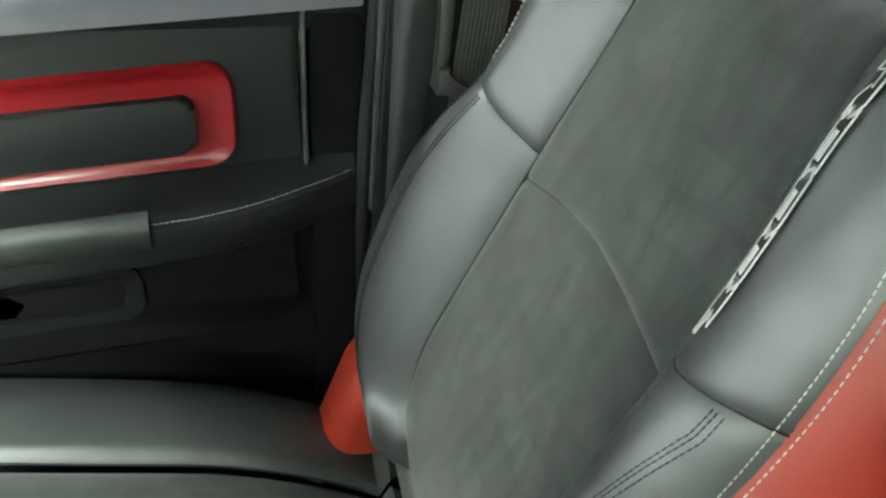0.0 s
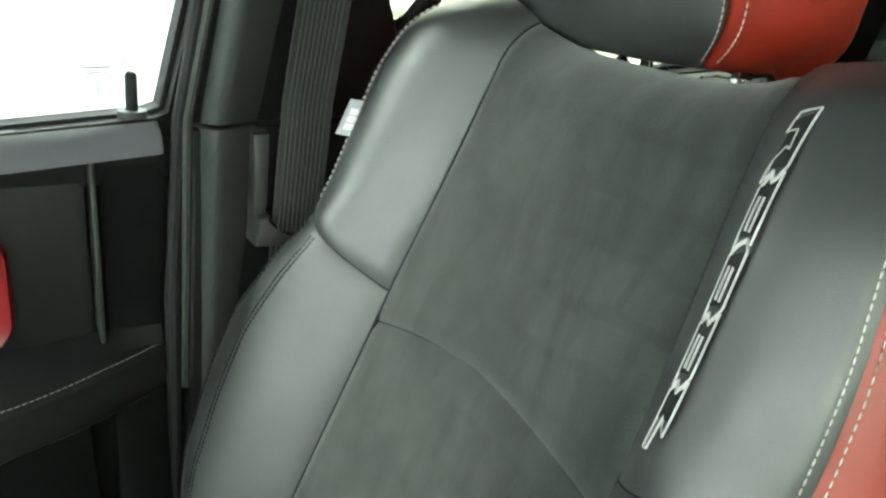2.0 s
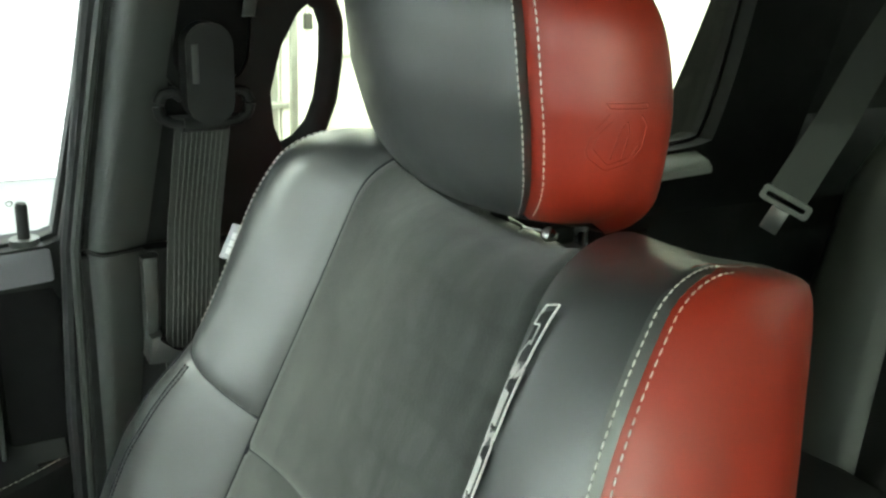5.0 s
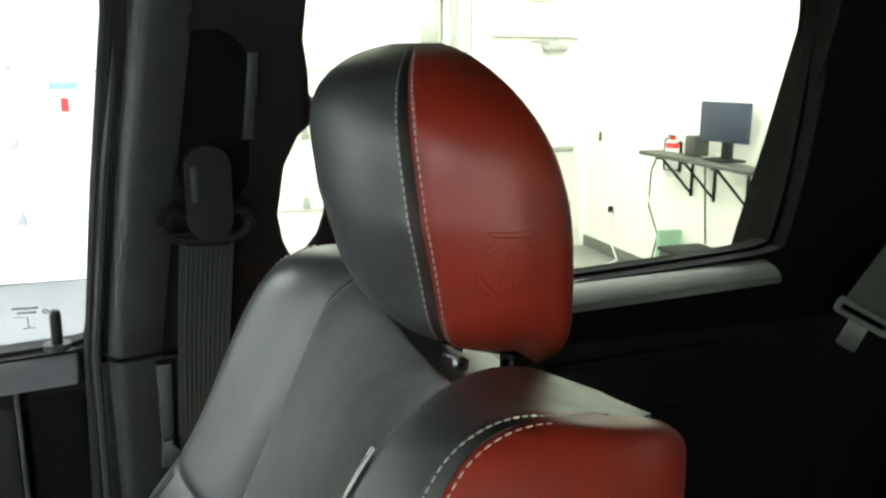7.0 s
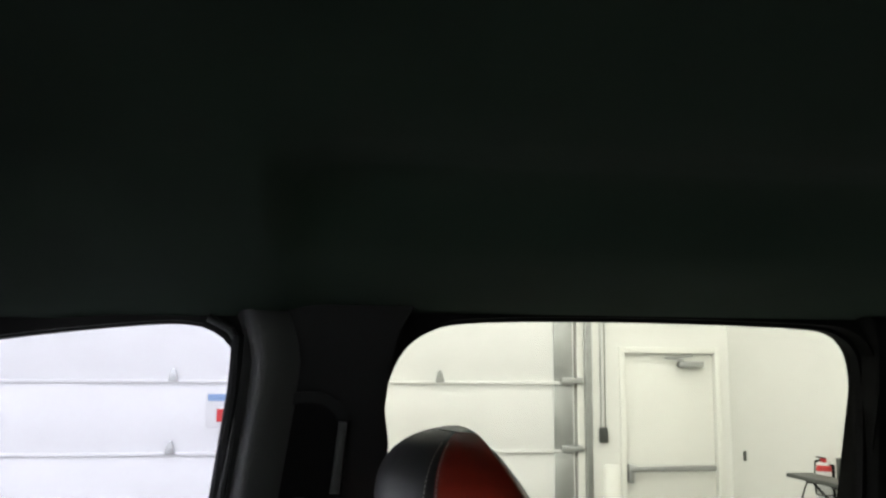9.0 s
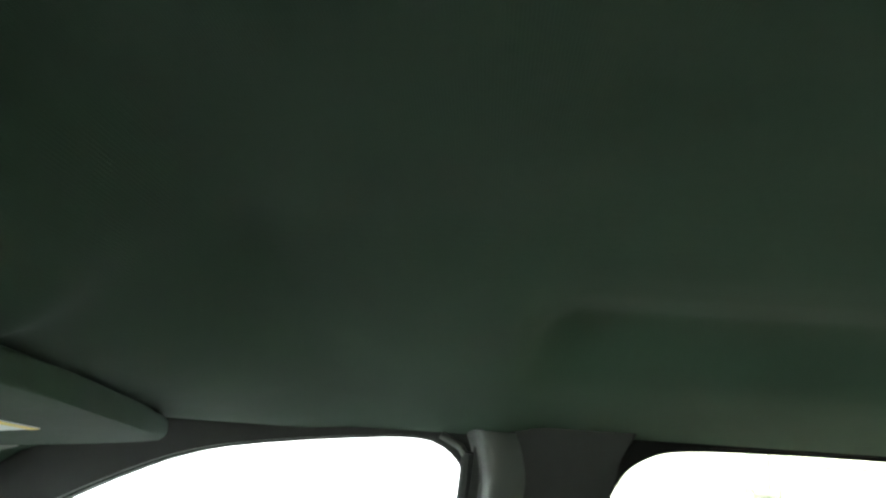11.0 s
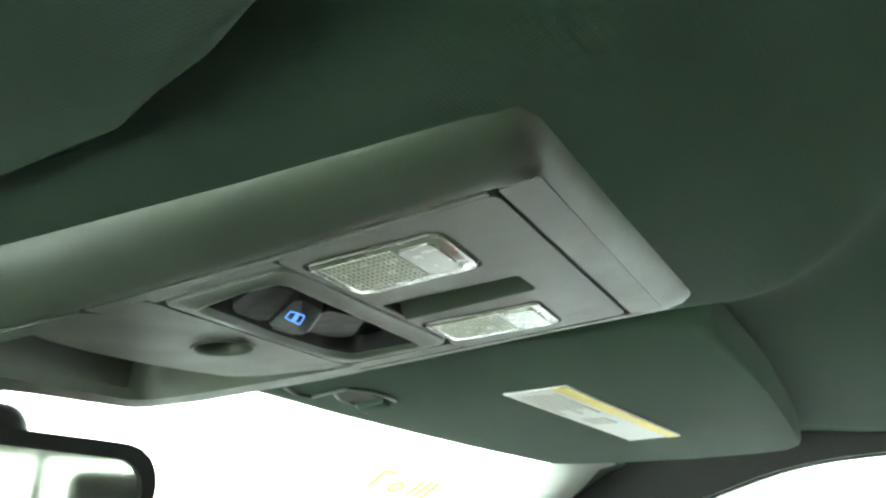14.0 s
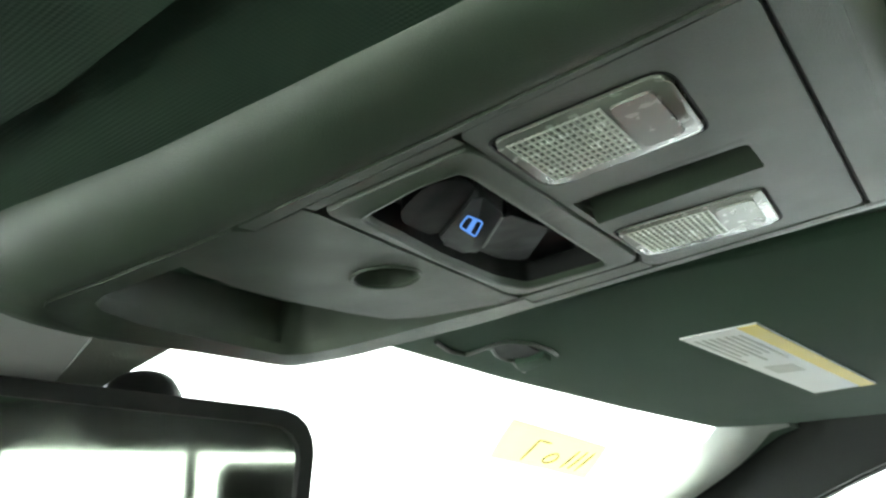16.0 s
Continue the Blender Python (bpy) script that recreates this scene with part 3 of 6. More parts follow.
# hollow that takes the folded visors, rising behind them to the roof
rise = np.clip((X - 0.232) / 0.135, 0, 1)
rise = rise * rise * (3 - 2 * rise)
pocket = 1.978 + 0.072 * np.minimum(X, 0.24) - 0.069 * np.abs(Y) + 0.027
Z = np.minimum(Z, pocket + (Z - pocket) * rise)
dist = np.hypot(np.maximum(X - 0.240, 0), np.maximum(np.abs(Y) - 0.106, 0))
pad = 1.9700 + 0.086 * np.clip(X, -0.06, 0.27)
Z = Z - np.maximum(Z - pad, 0) * np.exp(-(dist / 0.054) ** 2)
Z = np.where(np.abs(Y) > 0.3, np.maximum(Z, 1.976), Z)
grid = np.stack([X, Y, Z], -1)
whole("headliner", sheet(grid[::-1], 0.02), HEADLINER, "dark fabric headliner under the truck roof", "headliner", "structure")
whole("roof_skin", box((-0.15, -0.80, 2.115), (1.9, 0.80, 2.15), 0.01), PLASTIC, "truck roof above the headliner", "roof", "structure")

# front window opening on the passenger side and the rear one
FW = [(0.428, 1.577), (0.4325, 1.5785), (0.434, 1.584), (0.450, 1.668), (0.466, 1.75), (0.486, 1.885), (0.491, 1.910), (0.489, 1.932), (0.480, 1.952), (0.463, 1.967), (0.44, 1.975), (0.40, 1.976), (0.252, 1.960), (0.148, 1.942), (0.047, 1.900), (-0.05, 1.850), (-0.25, 1.735), (-0.46, 1.60), (-0.47, 1.512), (0.0, 1.547), (0.40, 1.576)]
RW = [(0.60, 1.580), (0.625, 1.70), (0.640, 1.85), (0.646, 1.90), (0.662, 1.945), (0.69, 1.970), (0.735, 1.984), (0.95, 1.987), (1.195, 1.982), (1.225, 1.973), (1.247, 1.955), (1.257, 1.925), (1.262, 1.89), (1.271, 1.75), (1.272, 1.634), (1.262, 1.618)]
def softened(points, times=2):
    """An outline with its corners rounded off."""
    for _ in range(times):
        P = np.array(points)
        Q = np.roll(P, -1, 0)
        points = [tuple(p) for pair in zip(P * 0.75 + Q * 0.25, P * 0.25 + Q * 0.75) for p in pair]
    return points


FW, RW = softened(FW), softened(RW)
frame_out = ringed([(-0.60, 1.46), (0.435, 1.52), (0.52, 2.02), (0.10, 2.02), (-0.03, 1.95), (-0.20, 1.84), (-0.60, 1.585)], (0.15, 1.78))
wf = thing("window_1", (0.2, 0.8, 1.57), "front side window frame with black seals", "window", kind="structure")
part("window_frame", loop_wall(frame_out, ringed(FW, (0.15, 1.78)), "y", 0.015, 0.07, lean(0)), PLASTIC, wf)
fp = part("pane", prism(FW, "y", 0.045, 0.049, shear=lean(0)), GLASS, wf)
fp.visible_shadow = False
part("seal", loop_wall(ringed([(p[0] + (p[0] - 0.15) * 0.02, p[1] + (p[1] - 1.8) * 0.03) for p in FW], (0.15, 1.78)), ringed([(0.15 + (p[0] - 0.15) * 0.985, 1.8 + (p[1] - 1.8) * 0.985) for p in FW], (0.15, 1.78)), "y", 0.03, 0.055, lean(0)), RUBBER, wf)
for x0, z0, x1, z1 in ((0.366, 1.6185, 0.390, 1.6205), (0.370, 1.6135, 0.388, 1.6155), (0.367, 1.6095, 0.377, 1.6110), (0.3785, 1.598, 0.3800, 1.610), (0.374, 1.5965, 0.385, 1.5980)):
    part("glass_mark", prism([(x0, z0), (x1, z0), (x1, z1), (x0, z1)], "y", 0.0425, 0.0435, shear=lean(0)), LABELGREY, wf, "small grey etched mark", smooth=False)
part("glass_mark", loop_wall([(0.3965 + 0.0032 * math.cos(k * 0.5236), 1.6145 + 0.0032 * math.sin(k * 0.5236)) for k in range(12)], [(0.3965 + 0.0018 * math.cos(k * 0.5236), 1.6145 + 0.0018 * math.sin(k * 0.5236)) for k in range(12)], "y", 0.0425, 0.0435, lean(0)), LABELGREY, wf, smooth=False)
wr = thing("window_2", (0.9, 0.8, 1.57), "rear side window frame with black seals", "window", kind="structure")
rear_out = ringed([(0.58, 1.52), (1.45, 1.52), (1.45, 2.02), (0.60, 2.02)], (0.93, 1.80))
part("window_frame", loop_wall(rear_out, ringed(RW, (0.93, 1.80)), "y", 0.02, 0.08, lean(0)), SHADEBLACK, wr)
part("seal", loop_wall(ringed([(0.93 + (p[0] - 0.93) * 1.02, 1.8 + (p[1] - 1.8) * 1.03) for p in RW], (0.93, 1.80)), ringed([(0.93 + (p[0] - 0.93) * 0.985, 1.8 + (p[1] - 1.8) * 0.98) for p in RW], (0.93, 1.80)), "y", 0.045, 0.065, lean(0)), SHADEBLACK, wr)
pn = part("pane", prism([(0.93 + (p[0] - 0.93) * 1.01, 1.8 + (p[1] - 1.8) * 1.01) for p in RW], "y", 0.055, 0.059, shear=lean(0)), TINTGLASS, wr)
pn.visible_shadow = False
part("window_sill", prism([(0.774, 1.570), (0.8215, 1.568), (0.8215, 1.594), (0.806, 1.593), (0.784, 1.587), (0.775, 1.579)], "x", 0.60, 1.245, 0.004, 2, lambda c: (c.x, c.y, c.z + 0.045 * (c.x - 0.80))), GREYTRIM, wr)

# shell behind the trim, driver's side, tail, floor and dash: plain walls that close the cab
sk = bmesh.new()
for z0, z1, x0, x1 in ((0.75, 1.52, -0.75, 1.9), (2.02, 2.12, 0.05, 1.9)):
    box((x0, 0.93, z0), (x1, 0.96, z1), bm=sk)
box((1.40, 0.865, 1.50), (1.9, 0.96, 2.1), bm=sk)
whole("body_side", sk, PLASTIC, "black inner side of the truck body", "body panel", "structure", False)
ds = bmesh.new()
box((-0.75, -0.96, 0.75), (1.9, -0.93, 1.56), bm=ds)
box((0.50, -0.93, 1.30), (0.74, -0.74, 2.1), bm=ds)
box((1.40, -0.93, 1.30), (1.9, -0.74, 2.1), bm=ds)
box((-0.15, -0.84, 2.03), (1.9, -0.74, 2.12), bm=ds)
whole("driver_side", ds, PLASTIC, "plain dark driver's side of the cab", "body panel", "structure", False)
tl = bmesh.new()
box((1.86, -0.96, 0.75), (1.92, 0.96, 1.62), bm=tl)
box((1.86, -0.96, 1.96), (1.92, 0.96, 2.12), bm=tl)
box((1.86, 0.87, 1.62), (1.92, 0.96, 1.96), bm=tl)
box((1.86, -0.96, 1.62), (1.92, -0.87, 1.96), bm=tl)
for y in (-0.24, 0.24):
    box((1.88, y - 0.015, 1.62), (1.91, y + 0.015, 1.96), bm=tl)
whole("cab_back", tl, PLASTIC, "back of the cab with its rear window opening", "body panel", "structure", False)
# Tint dims light from behind; the driver's-side pane is unseen and added.
for name_, pts_, lab_ in (("window_3", ((1.885, -0.86, 1.62), (1.893, 0.86, 1.96)), "tinted back glass of the cab"), ("window_4", ((0.64, -0.925, 1.56), (1.40, -0.919, 2.03)), "unseen rear pane on the driver's side, dimming the light")):
    wn_ = thing(name_, tuple((a_ + b_) / 2 for a_, b_ in zip(*pts_)), lab_, "window", kind="structure")
    bp_ = part("pane", box(*pts_), PRIVACY, wn_, smooth=False)
    bp_.visible_shadow = True
whole("underbody", box((-0.9, -0.85, 0.0), (1.85, 0.85, 0.699)), PLASTIC, "plain dark underside of the truck", "body panel", "structure", False)
whole("cab_floor", box((-0.95, -0.96, 0.70), (1.92, 0.96, 0.75)), CARPET, "black carpeted cab floor", "floor", "structure", False)
dash = prism([(-0.95, 0.75), (-0.45, 0.75), (-0.42, 1.30), (-0.50, 1.42), (-0.62, 1.47), (-1.05, 1.49), (-1.05, 0.75)], "y", -0.92, 0.92, 0.01)
whole("dashboard", dash, PLASTIC, "black dashboard below the windscreen", "dashboard", "structure")

# windscreen, pillars and header
WSLOPE = 0.55


def wsz(x):
    return 1.985 + WSLOPE * (x + 0.09)


ws = thing("windshield", (-0.5, 0, 1.75), "clear windscreen with a black printed edge band", "windshield", kind="structure")
pts = np.array([[[x, y, wsz(x) - 0.03 * (y / 0.8) ** 2] for y in np.linspace(-0.86, 0.86, 24)] for x in np.linspace(-0.10, -0.98, 16)])
g = part("pane", sheet(pts, 0.005), GLASS, ws)
g.visible_shadow = False
sc = sheet(np.array([[(-0.100, -0.075, 1.966), (-0.100, -0.012, 1.966)], [(-0.165, -0.060, 1.928), (-0.160, -0.010, 1.931)]]), 0.004)
part("sensor_cover", sc, LABELGREY, ws, "pale sensor cover")
fb = sheet(np.array([[(-0.100, -0.010, 1.964), (-0.110, 0.040, 1.960)], [(-0.165, -0.009, 1.928), (-0.165, 0.014, 1.930)]]), 0.002)
part("edge_patch", fb, GREYTRIM, ws, "grey printed edge patch")
fr = np.array([[[x, y, wsz(x) - 0.008 - 0.03 * (y / 0.8) ** 2] for y in np.linspace(-0.80, -0.08, 20)] for x in np.linspace(-0.10, -0.165, 4)])
part("edge_band", sheet(fr, 0.002), GREYTRIM, ws, "grey dotted edge band")
dots = bmesh.new()
for k in range(60):
    y = -0.082 - k * 0.0065
    box((-0.174, y - 0.002, wsz(-0.17) - 0.012), (-0.166, y + 0.002, wsz(-0.17) - 0.008), bm=dots)
part("band_dots", dots, GREYTRIM, ws, smooth=False)
hd = bmesh.new()
box((-0.16, -0.74, 1.992), (-0.06, 0.70, 2.03), 0.008, bm=hd)
whole("header", hd, GREYTRIM, "grey roof header trim above the windscreen", "trim", "structure")
for s in (1, -1):
    gk = [(-0.055, s * 0.630, 1.968), (-0.085, s * 0.668, 1.935), (-0.11, s * 0.688, 1.915), (-0.16, s * 0.702, 1.888), (-0.30, s * 0.722, 1.808), (-0.5, s * 0.74, 1.735), (-0.9, s * 0.80, 1.5)]
    pc = []
    for x_ in np.linspace(-0.035, -0.90, 40):
        ya, za = np.interp(-x_, [-p[0] for p in gk], [p[1] for p in gk]), np.interp(-x_, [-p[0] for p in gk], [p[2] for p in gk])
        zb = np.interp(-x_, [-0.02, 0.06, 0.23, 0.63, 0.95], [1.965, 1.935, 1.825, 1.565, 1.40])
        yb = s * (float(SIDE(zb)) + 0.012)
        pc.append([(x_ + 0.012 * math.sin(math.pi * k), ya + (yb - ya) * k - s * 0.022 * math.sin(math.pi * k), za + (zb - za) * k - 0.010 * math.sin(math.pi * k)) for k in np.linspace(0, 1, 12)])
    pc = np.array(pc)
    # The outer strip's dark material stands for the pillar's shaded side.
    inner, outer = pc[:, :8], pc[:, 7:]
    whole("trim", sheet(inner if s > 0 else inner[:, ::-1], 0.012), GREYTRIM, "light grey trim of the windscreen pillar", "pillar trim", "structure")
    whole("trim", sheet(outer if s > 0 else outer[:, ::-1], 0.012), HEADLINER, "door side of the windscreen pillar, darkened for shade", "pillar trim", "structure")
    whole("trim", tube(gk, 0.006, 8), RUBBER, "black rubber edge along the windscreen pillar", "seal", "structure")

# ---- passenger seat ----
O = np.array([0.5505, 0.4565, 1.4755])
CA, SA = math.cos(radians(24.5)), math.sin(radians(24.5))
VV, NN = np.array([SA, 0, CA]), np.array([-CA, 0, SA])


def S(u, v, w):
    """Seat-back coordinates (across to the door, up the back, out of the back) to the world."""
    u, v, w = np.broadcast_arrays(u, v, w)
    return O + u[..., None] * np.array([0, 1.0, 0]) + v[..., None] * VV + w[..., None] * NN


LV = [-0.42, -0.36, -0.30, -0.22, -0.15, -0.09, -0.03, 0.015, 0.06, 0.11, 0.16, 0.19, 0.215, 0.24, 0.265, 0.30]
LOWV = [-0.352, -0.344, -0.335, -0.322, -0.306, -0.275, -0.225, -0.15, -0.09]
UOL = table(LOWV + LV[6:], [0.10, 0.14, 0.19, 0.238, 0.256, 0.271, 0.287, 0.297, 0.298, 0.272, 0.246, 0.243, 0.246, 0.246, 0.240, 0.230, 0.216, 0.200, 0.185], 0.008)
UOR = table(LV + [0.335], [0.236, 0.24, 0.243, 0.245, 0.246, 0.246, 0.246, 0.246, 0.246, 0.244, 0.237, 0.232, 0.227, 0.221, 0.215, 0.206, 0.17])
CR = table(LV, [0.035, 0.04, 0.045, 0.052, 0.058, 0.060, 0.057, 0.050, 0.046, 0.046, 0.047, 0.045, 0.040, 0.032, 0.022, 0.012], 0.014)
UIL = table(LOWV + LV[6:], [0.07, 0.082, 0.096, 0.110, 0.123, 0.135, 0.141, 0.141, 0.140, 0.139, 0.138, 0.134, 0.130, 0.128, 0.127, 0.126, 0.123, 0.118, 0.11], 0.008)
UIR = table(LV, [0.138, 0.140, 0.142, 0.142, 0.141, 0.140, 0.140, 0.140, 0.139, 0.135, 0.130, 0.127, 0.125, 0.122, 0.117, 0.11])
WBL = table([-0.4, -0.02, 0.1, 0.21, 0.3], [0.0, 0.001, 0.004, 0.006, 0.004], 0.014)
WBR = table([-0.4, -0.02, 0.05, 0.16, 0.21, 0.3], [0.0, 0.001, 0.008, 0.010, 0.007, 0.004], 0.014)
EDGEL = table([-0.4, 0.3], [0.66, 0.66])
EDGER = table([-0.4, 0.03, 0.09, 0.16, 0.20, 0.3], [0.35, 0.38, 0.52, 0.76, 0.78, 0.78], 0.02)


def UI(v, side=1):
    return UIL(v) if side > 0 else UIR(v)


def WB(v, side=1):
    return WBL(v) if side > 0 else WBR(v)


def EDGE(v, side=1):
    return EDGEL(v) if side > 0 else EDGER(v)



def UO(v, side=1):
    return UOL(v) if side > 0 else UOR(v)


def rolled_level(v, start=0.231, r=0.033, turn=1.36):
    """Like rolled, but it turns only until it runs level towards the rear."""
    a = np.clip((v - start) / r, 0, turn)
    rest = np.maximum(v - start - r * turn, 0)
    down = 7.0 * np.maximum(rest - 0.050, 0) ** 2
    return np.minimum(v, start) + r * np.sin(a) * (v > start) + rest * math.cos(turn) - down, -r * (1 - np.cos(a)) - rest * math.sin(turn)


def rolled(v, start=0.204, r=0.06):
    a = np.clip((v - start) / r, 0, math.pi / 2)
    rest = np.maximum(v - start - r * math.pi / 2, 0)
    return np.minimum(v, start) + r * np.sin(a) * (v > start), -r * (1 - np.cos(a)) - rest


def tuck(v):
    return np.minimum(1.7 * np.maximum(-0.21 - v, 0) ** 2, 0.036)


def shape(q, edge=0.66):
    return np.where(q < 0.6, np.sin(math.pi / 2 * q / 0.6), 1 - (1 - edge) * (np.clip(q - 0.6, 0, 1) / 0.4) ** 2)


def bolster(side, q, v, lift=0.0):
    vu = np.minimum(v, 0.304) if side < 0 else v
    uo, ui, cr, wb_ = UO(vu, side), UI(v, side), CR(vu), WB(v, side)
    uo = uo - (0.9 * np.maximum(v - 0.325, 0) if side < 0 else 0.0)
    sh_ = shape(q, EDGE(v, side))
    tight = q ** 2 if side < 0 else 0.0
    vr, wr_ = rolled(v, 0.204 + 0.027 * tight, 0.06 - 0.027 * tight)
    if side < 0:
        vl, wl = rolled_level(v, 0.204 + 0.027 * tight, 0.06 - 0.027 * tight)
        vr, wr_ = vr + (vl - vr) * q, wr_ + (wl - wr_) * q
    u = ui + (uo - ui) * q
    return S(side * u, vr, wb_ * (1 - sh_) + cr * sh_ + wr_ - tuck(v) + lift)


def vseam(q):
    return 0.0 + 0.03 * q


SWELL = table([-0.40, 0.06, 0.12, 0.17, 0.22, 0.27, 0.32], [0.030, 0.040, 0.038, 0.031, 0.018, 0.010, 0.006], 0.02)
BACK = table([-0.40, 0.08, 0.15, 0.20, 0.25, 0.32], [-0.155, -0.155, -0.142, -0.122, -0.102, -0.092], 0.02)
seat = thing("front_seat", (0.45, 0.456, 0.75), "black leather and suede bucket seat with red side panels", "seat")
for side in (1, -1):
    for lower in (True, False):
        q = np.linspace(0, 1, 22)[None, :]
        t = np.linspace(0, 1, 44)[:, None]
        low = -0.346 if side > 0 else -0.40
        v = (low + (vseam(q) - low) * t) if lower else (vseam(q) + ((0.330 if side > 0 else 0.346) - vseam(q)) * t)
        wid = UO(v, side) - UI(v, side)
        dq = np.minimum(q, 1 - q) * wid
        dvv = np.abs(v - vseam(q))
        lift = pil(dq, 0.005) + pil(dvv, 0.003)
        P = bolster(side, q + 0 * v, v, lift)
        if side > 0:
            P = P[:, ::-1]
        part("lower_bolster" if lower else "upper_bolster", sheet(P, 0.006), LEATHER, seat)
    # side panel: red towards the cab's middle, red below on the door side too
    r = np.linspace(0, 1, 18)[None, :]
    v = np.linspace(-0.346 if side > 0 else -0.40, 0.304, 70)[:, None]
    vr, wr_ = rolled(v) if side > 0 else rolled_level(v)
    w1 = CR(v) * EDGE(v, side) + wr_ - tuck(v)
    back = BACK(v)
    w = w1 + (np.minimum(back, w1 - 0.002) - w1) * r
    bulge = SWELL(v) * np.sin(math.pi * np.clip(r * 0.9 + 0.05, 0, 1)) + pil(np.minimum(r, 1 - r) * 0.13, 0.006) 
    u = UO(v, side) - 0.004 * (1 - np.clip(r * 6, 0, 1)) + bulge * np.sqrt(np.clip((0.304 - v) / 0.07, 0, 1)) - 0.012 * r ** 2
    if side < 0:
        vr = vr + 0.21 * (w1 - w) * np.clip((v - 0.17) / 0.12, 0, 1) - 7.0 * np.maximum(-0.065 - w, 0) ** 2
    P = S(side * u, vr, w)
    if side > 0:
        P = P[:, ::-1]
    part("side_panel", sheet(P, 0.004), RED, seat, "red leather side panel")
# suede middle, upper and lower, with an arched seam between
def hseam(u):
    return -0.003 - 0.021 * (np.abs(u) / 0.13) ** 1.6


for lower in (True, False):
    s = np.linspace(-1, 1, 40)[None, :]
    t = np.linspace(0, 1, 44)[:, None]
    uu = 0.138 * s
    v = (-0.376 + (hseam(uu) + 0.376) * t) if lower else (hseam(uu) + (0.246 - hseam(uu)) * t)
    ui = np.where(s > 0, np.maximum(UI(v, 1), 0.132 * (v < -0.29)), UI(v, -1)) - 0.0005
    u = ui * s
    vr, wr_ = rolled(v, 0.183 + 0.021 * s ** 4, 0.053 + 0.007 * s ** 4)
    edge = (1 - np.abs(s)) * ui
    lift = pil(edge, 0.0035) + pil(np.abs(v - hseam(uu)), 0.0035)
    w = WB(v, -1) + (WB(v, 1) - WB(v, -1)) * (s + 1) / 2 + 0.003 * (1 - s ** 2) + wr_ - tuck(v) + lift
    part("lower_insert" if lower else "upper_insert", sheet(S(u, vr, w)[:, ::-1], 0.015), SUEDE, seat)
# dark seams lying in the creases
for side in (1, -1):
    v = np.linspace(-0.342 if side > 0 else -0.39, 0.246, 90)
    part("seam", tube(bolster(side, np.zeros(90), v, -0.0034), 0.0013, 6), DARKTHREAD, seat)
    q = np.linspace(0.0, 1.0, 40)
    wid = UO(vseam(q), side) - UI(vseam(q), side)
    part("seam", tube(bolster(side, q, vseam(q), -0.0036 + pil(np.minimum(q, 1 - q) * wid, 0.005)), 0.0010, 6), DARKTHREAD, seat)
uu = np.linspace(-0.132, 0.132, 60)
part("seam", tube(S(uu, hseam(uu), 0.001 + 0.003 * (1 - (uu / 0.138) ** 2) - 0.0034), 0.0008, 6), DARKTHREAD, seat)
# top cap behind the suede and the plain back
s = np.linspace(-1, 1, 24)[None, :]
t = np.linspace(0, 1, 16)[:, None]
v = 0.222 + 0.10 * t
vr, wr_ = rolled(v, 0.182 + 0.021 * np.abs(s) ** 3, 0.056)
part("top_cap", sheet(S(0.150 * s + 0 * v, vr - 0.002, wr_ + 0.002 + 0.018 * np.clip((np.abs(s) - 0.70) / 0.30, 0, 1) ** 1.5)[:, ::-1], 0.015), LEATHER, seat)
core = prism([(-0.40, -0.13), (-0.40, -0.062), (-0.30, -0.045), (-0.20, -0.010), (0.15, -0.010), (0.185, -0.035), (0.205, -0.07), (0.205, -0.12), (0.19, -0.13)], "y", -0.19, 0.19, 0.012)
for vert in core.verts:
    vert.co = Vector(O + vert.co.y * np.array([0, 1, 0]) + vert.co.x * VV + (vert.co.z - 0.006) * NN)
part("back_shell", core, PLASTIC, seat)
wide = prism([(-0.42, -0.135), (-0.42, -0.085), (-0.30, -0.070), (-0.20, -0.03), (0.15, -0.03), (0.235, -0.075), (0.235, -0.12), (0.2, -0.135)], "y", -0.205, 0.205, 0.012)
for vert in wide.verts:
    vert.co = Vector(O + vert.co.y * np.array([0, 1, 0]) + vert.co.x * VV + vert.co.z * NN)
part("back_board", wide, PLASTIC, seat)


def edge_line(side, q, off, va, vb, n=160, lift=0.0012):
    v = np.linspace(va, vb, n)
    wid = UO(v, side) - UI(v, side)
    return bolster(side, np.full(n, q) + off / wid, v, lift + pil(np.minimum(q + off / wid, 1 - q - off / wid) * wid, 0.005))


part("stitching", stitches(edge_line(-1, 1.0, -0.0020, -0.38, 0.318), 0.0034, 0.0013, 0.00055), THREAD, seat, "pale thread stitching")
v = np.linspace(-0.38, 0.30, 160)
vr, wr_ = rolled_level(v)
rl = S(-(UO(v, -1) + 0.0030), vr, CR(v) * EDGE(v, -1) + wr_ - 0.0050)
part("stitching", stitches(rl, 0.0036, 0.0018, 0.0005), THREAD, seat, "pale thread stitching")
for off_ in (0.0, -0.0050):
    part("stitching", stitches(edge_line(1, 0.56, off_, -0.30, 0.013, 200, 0.0007), 0.0036, 0.0009, 0.0008), DARKTHREAD, seat, "dark thread stitching")
part("stitching", stitches(edge_line(1, 1.0, -0.006, 0.04, 0.25), 0.0042, 0.0016, 0.0008), THREAD, seat, "pale thread stitching")
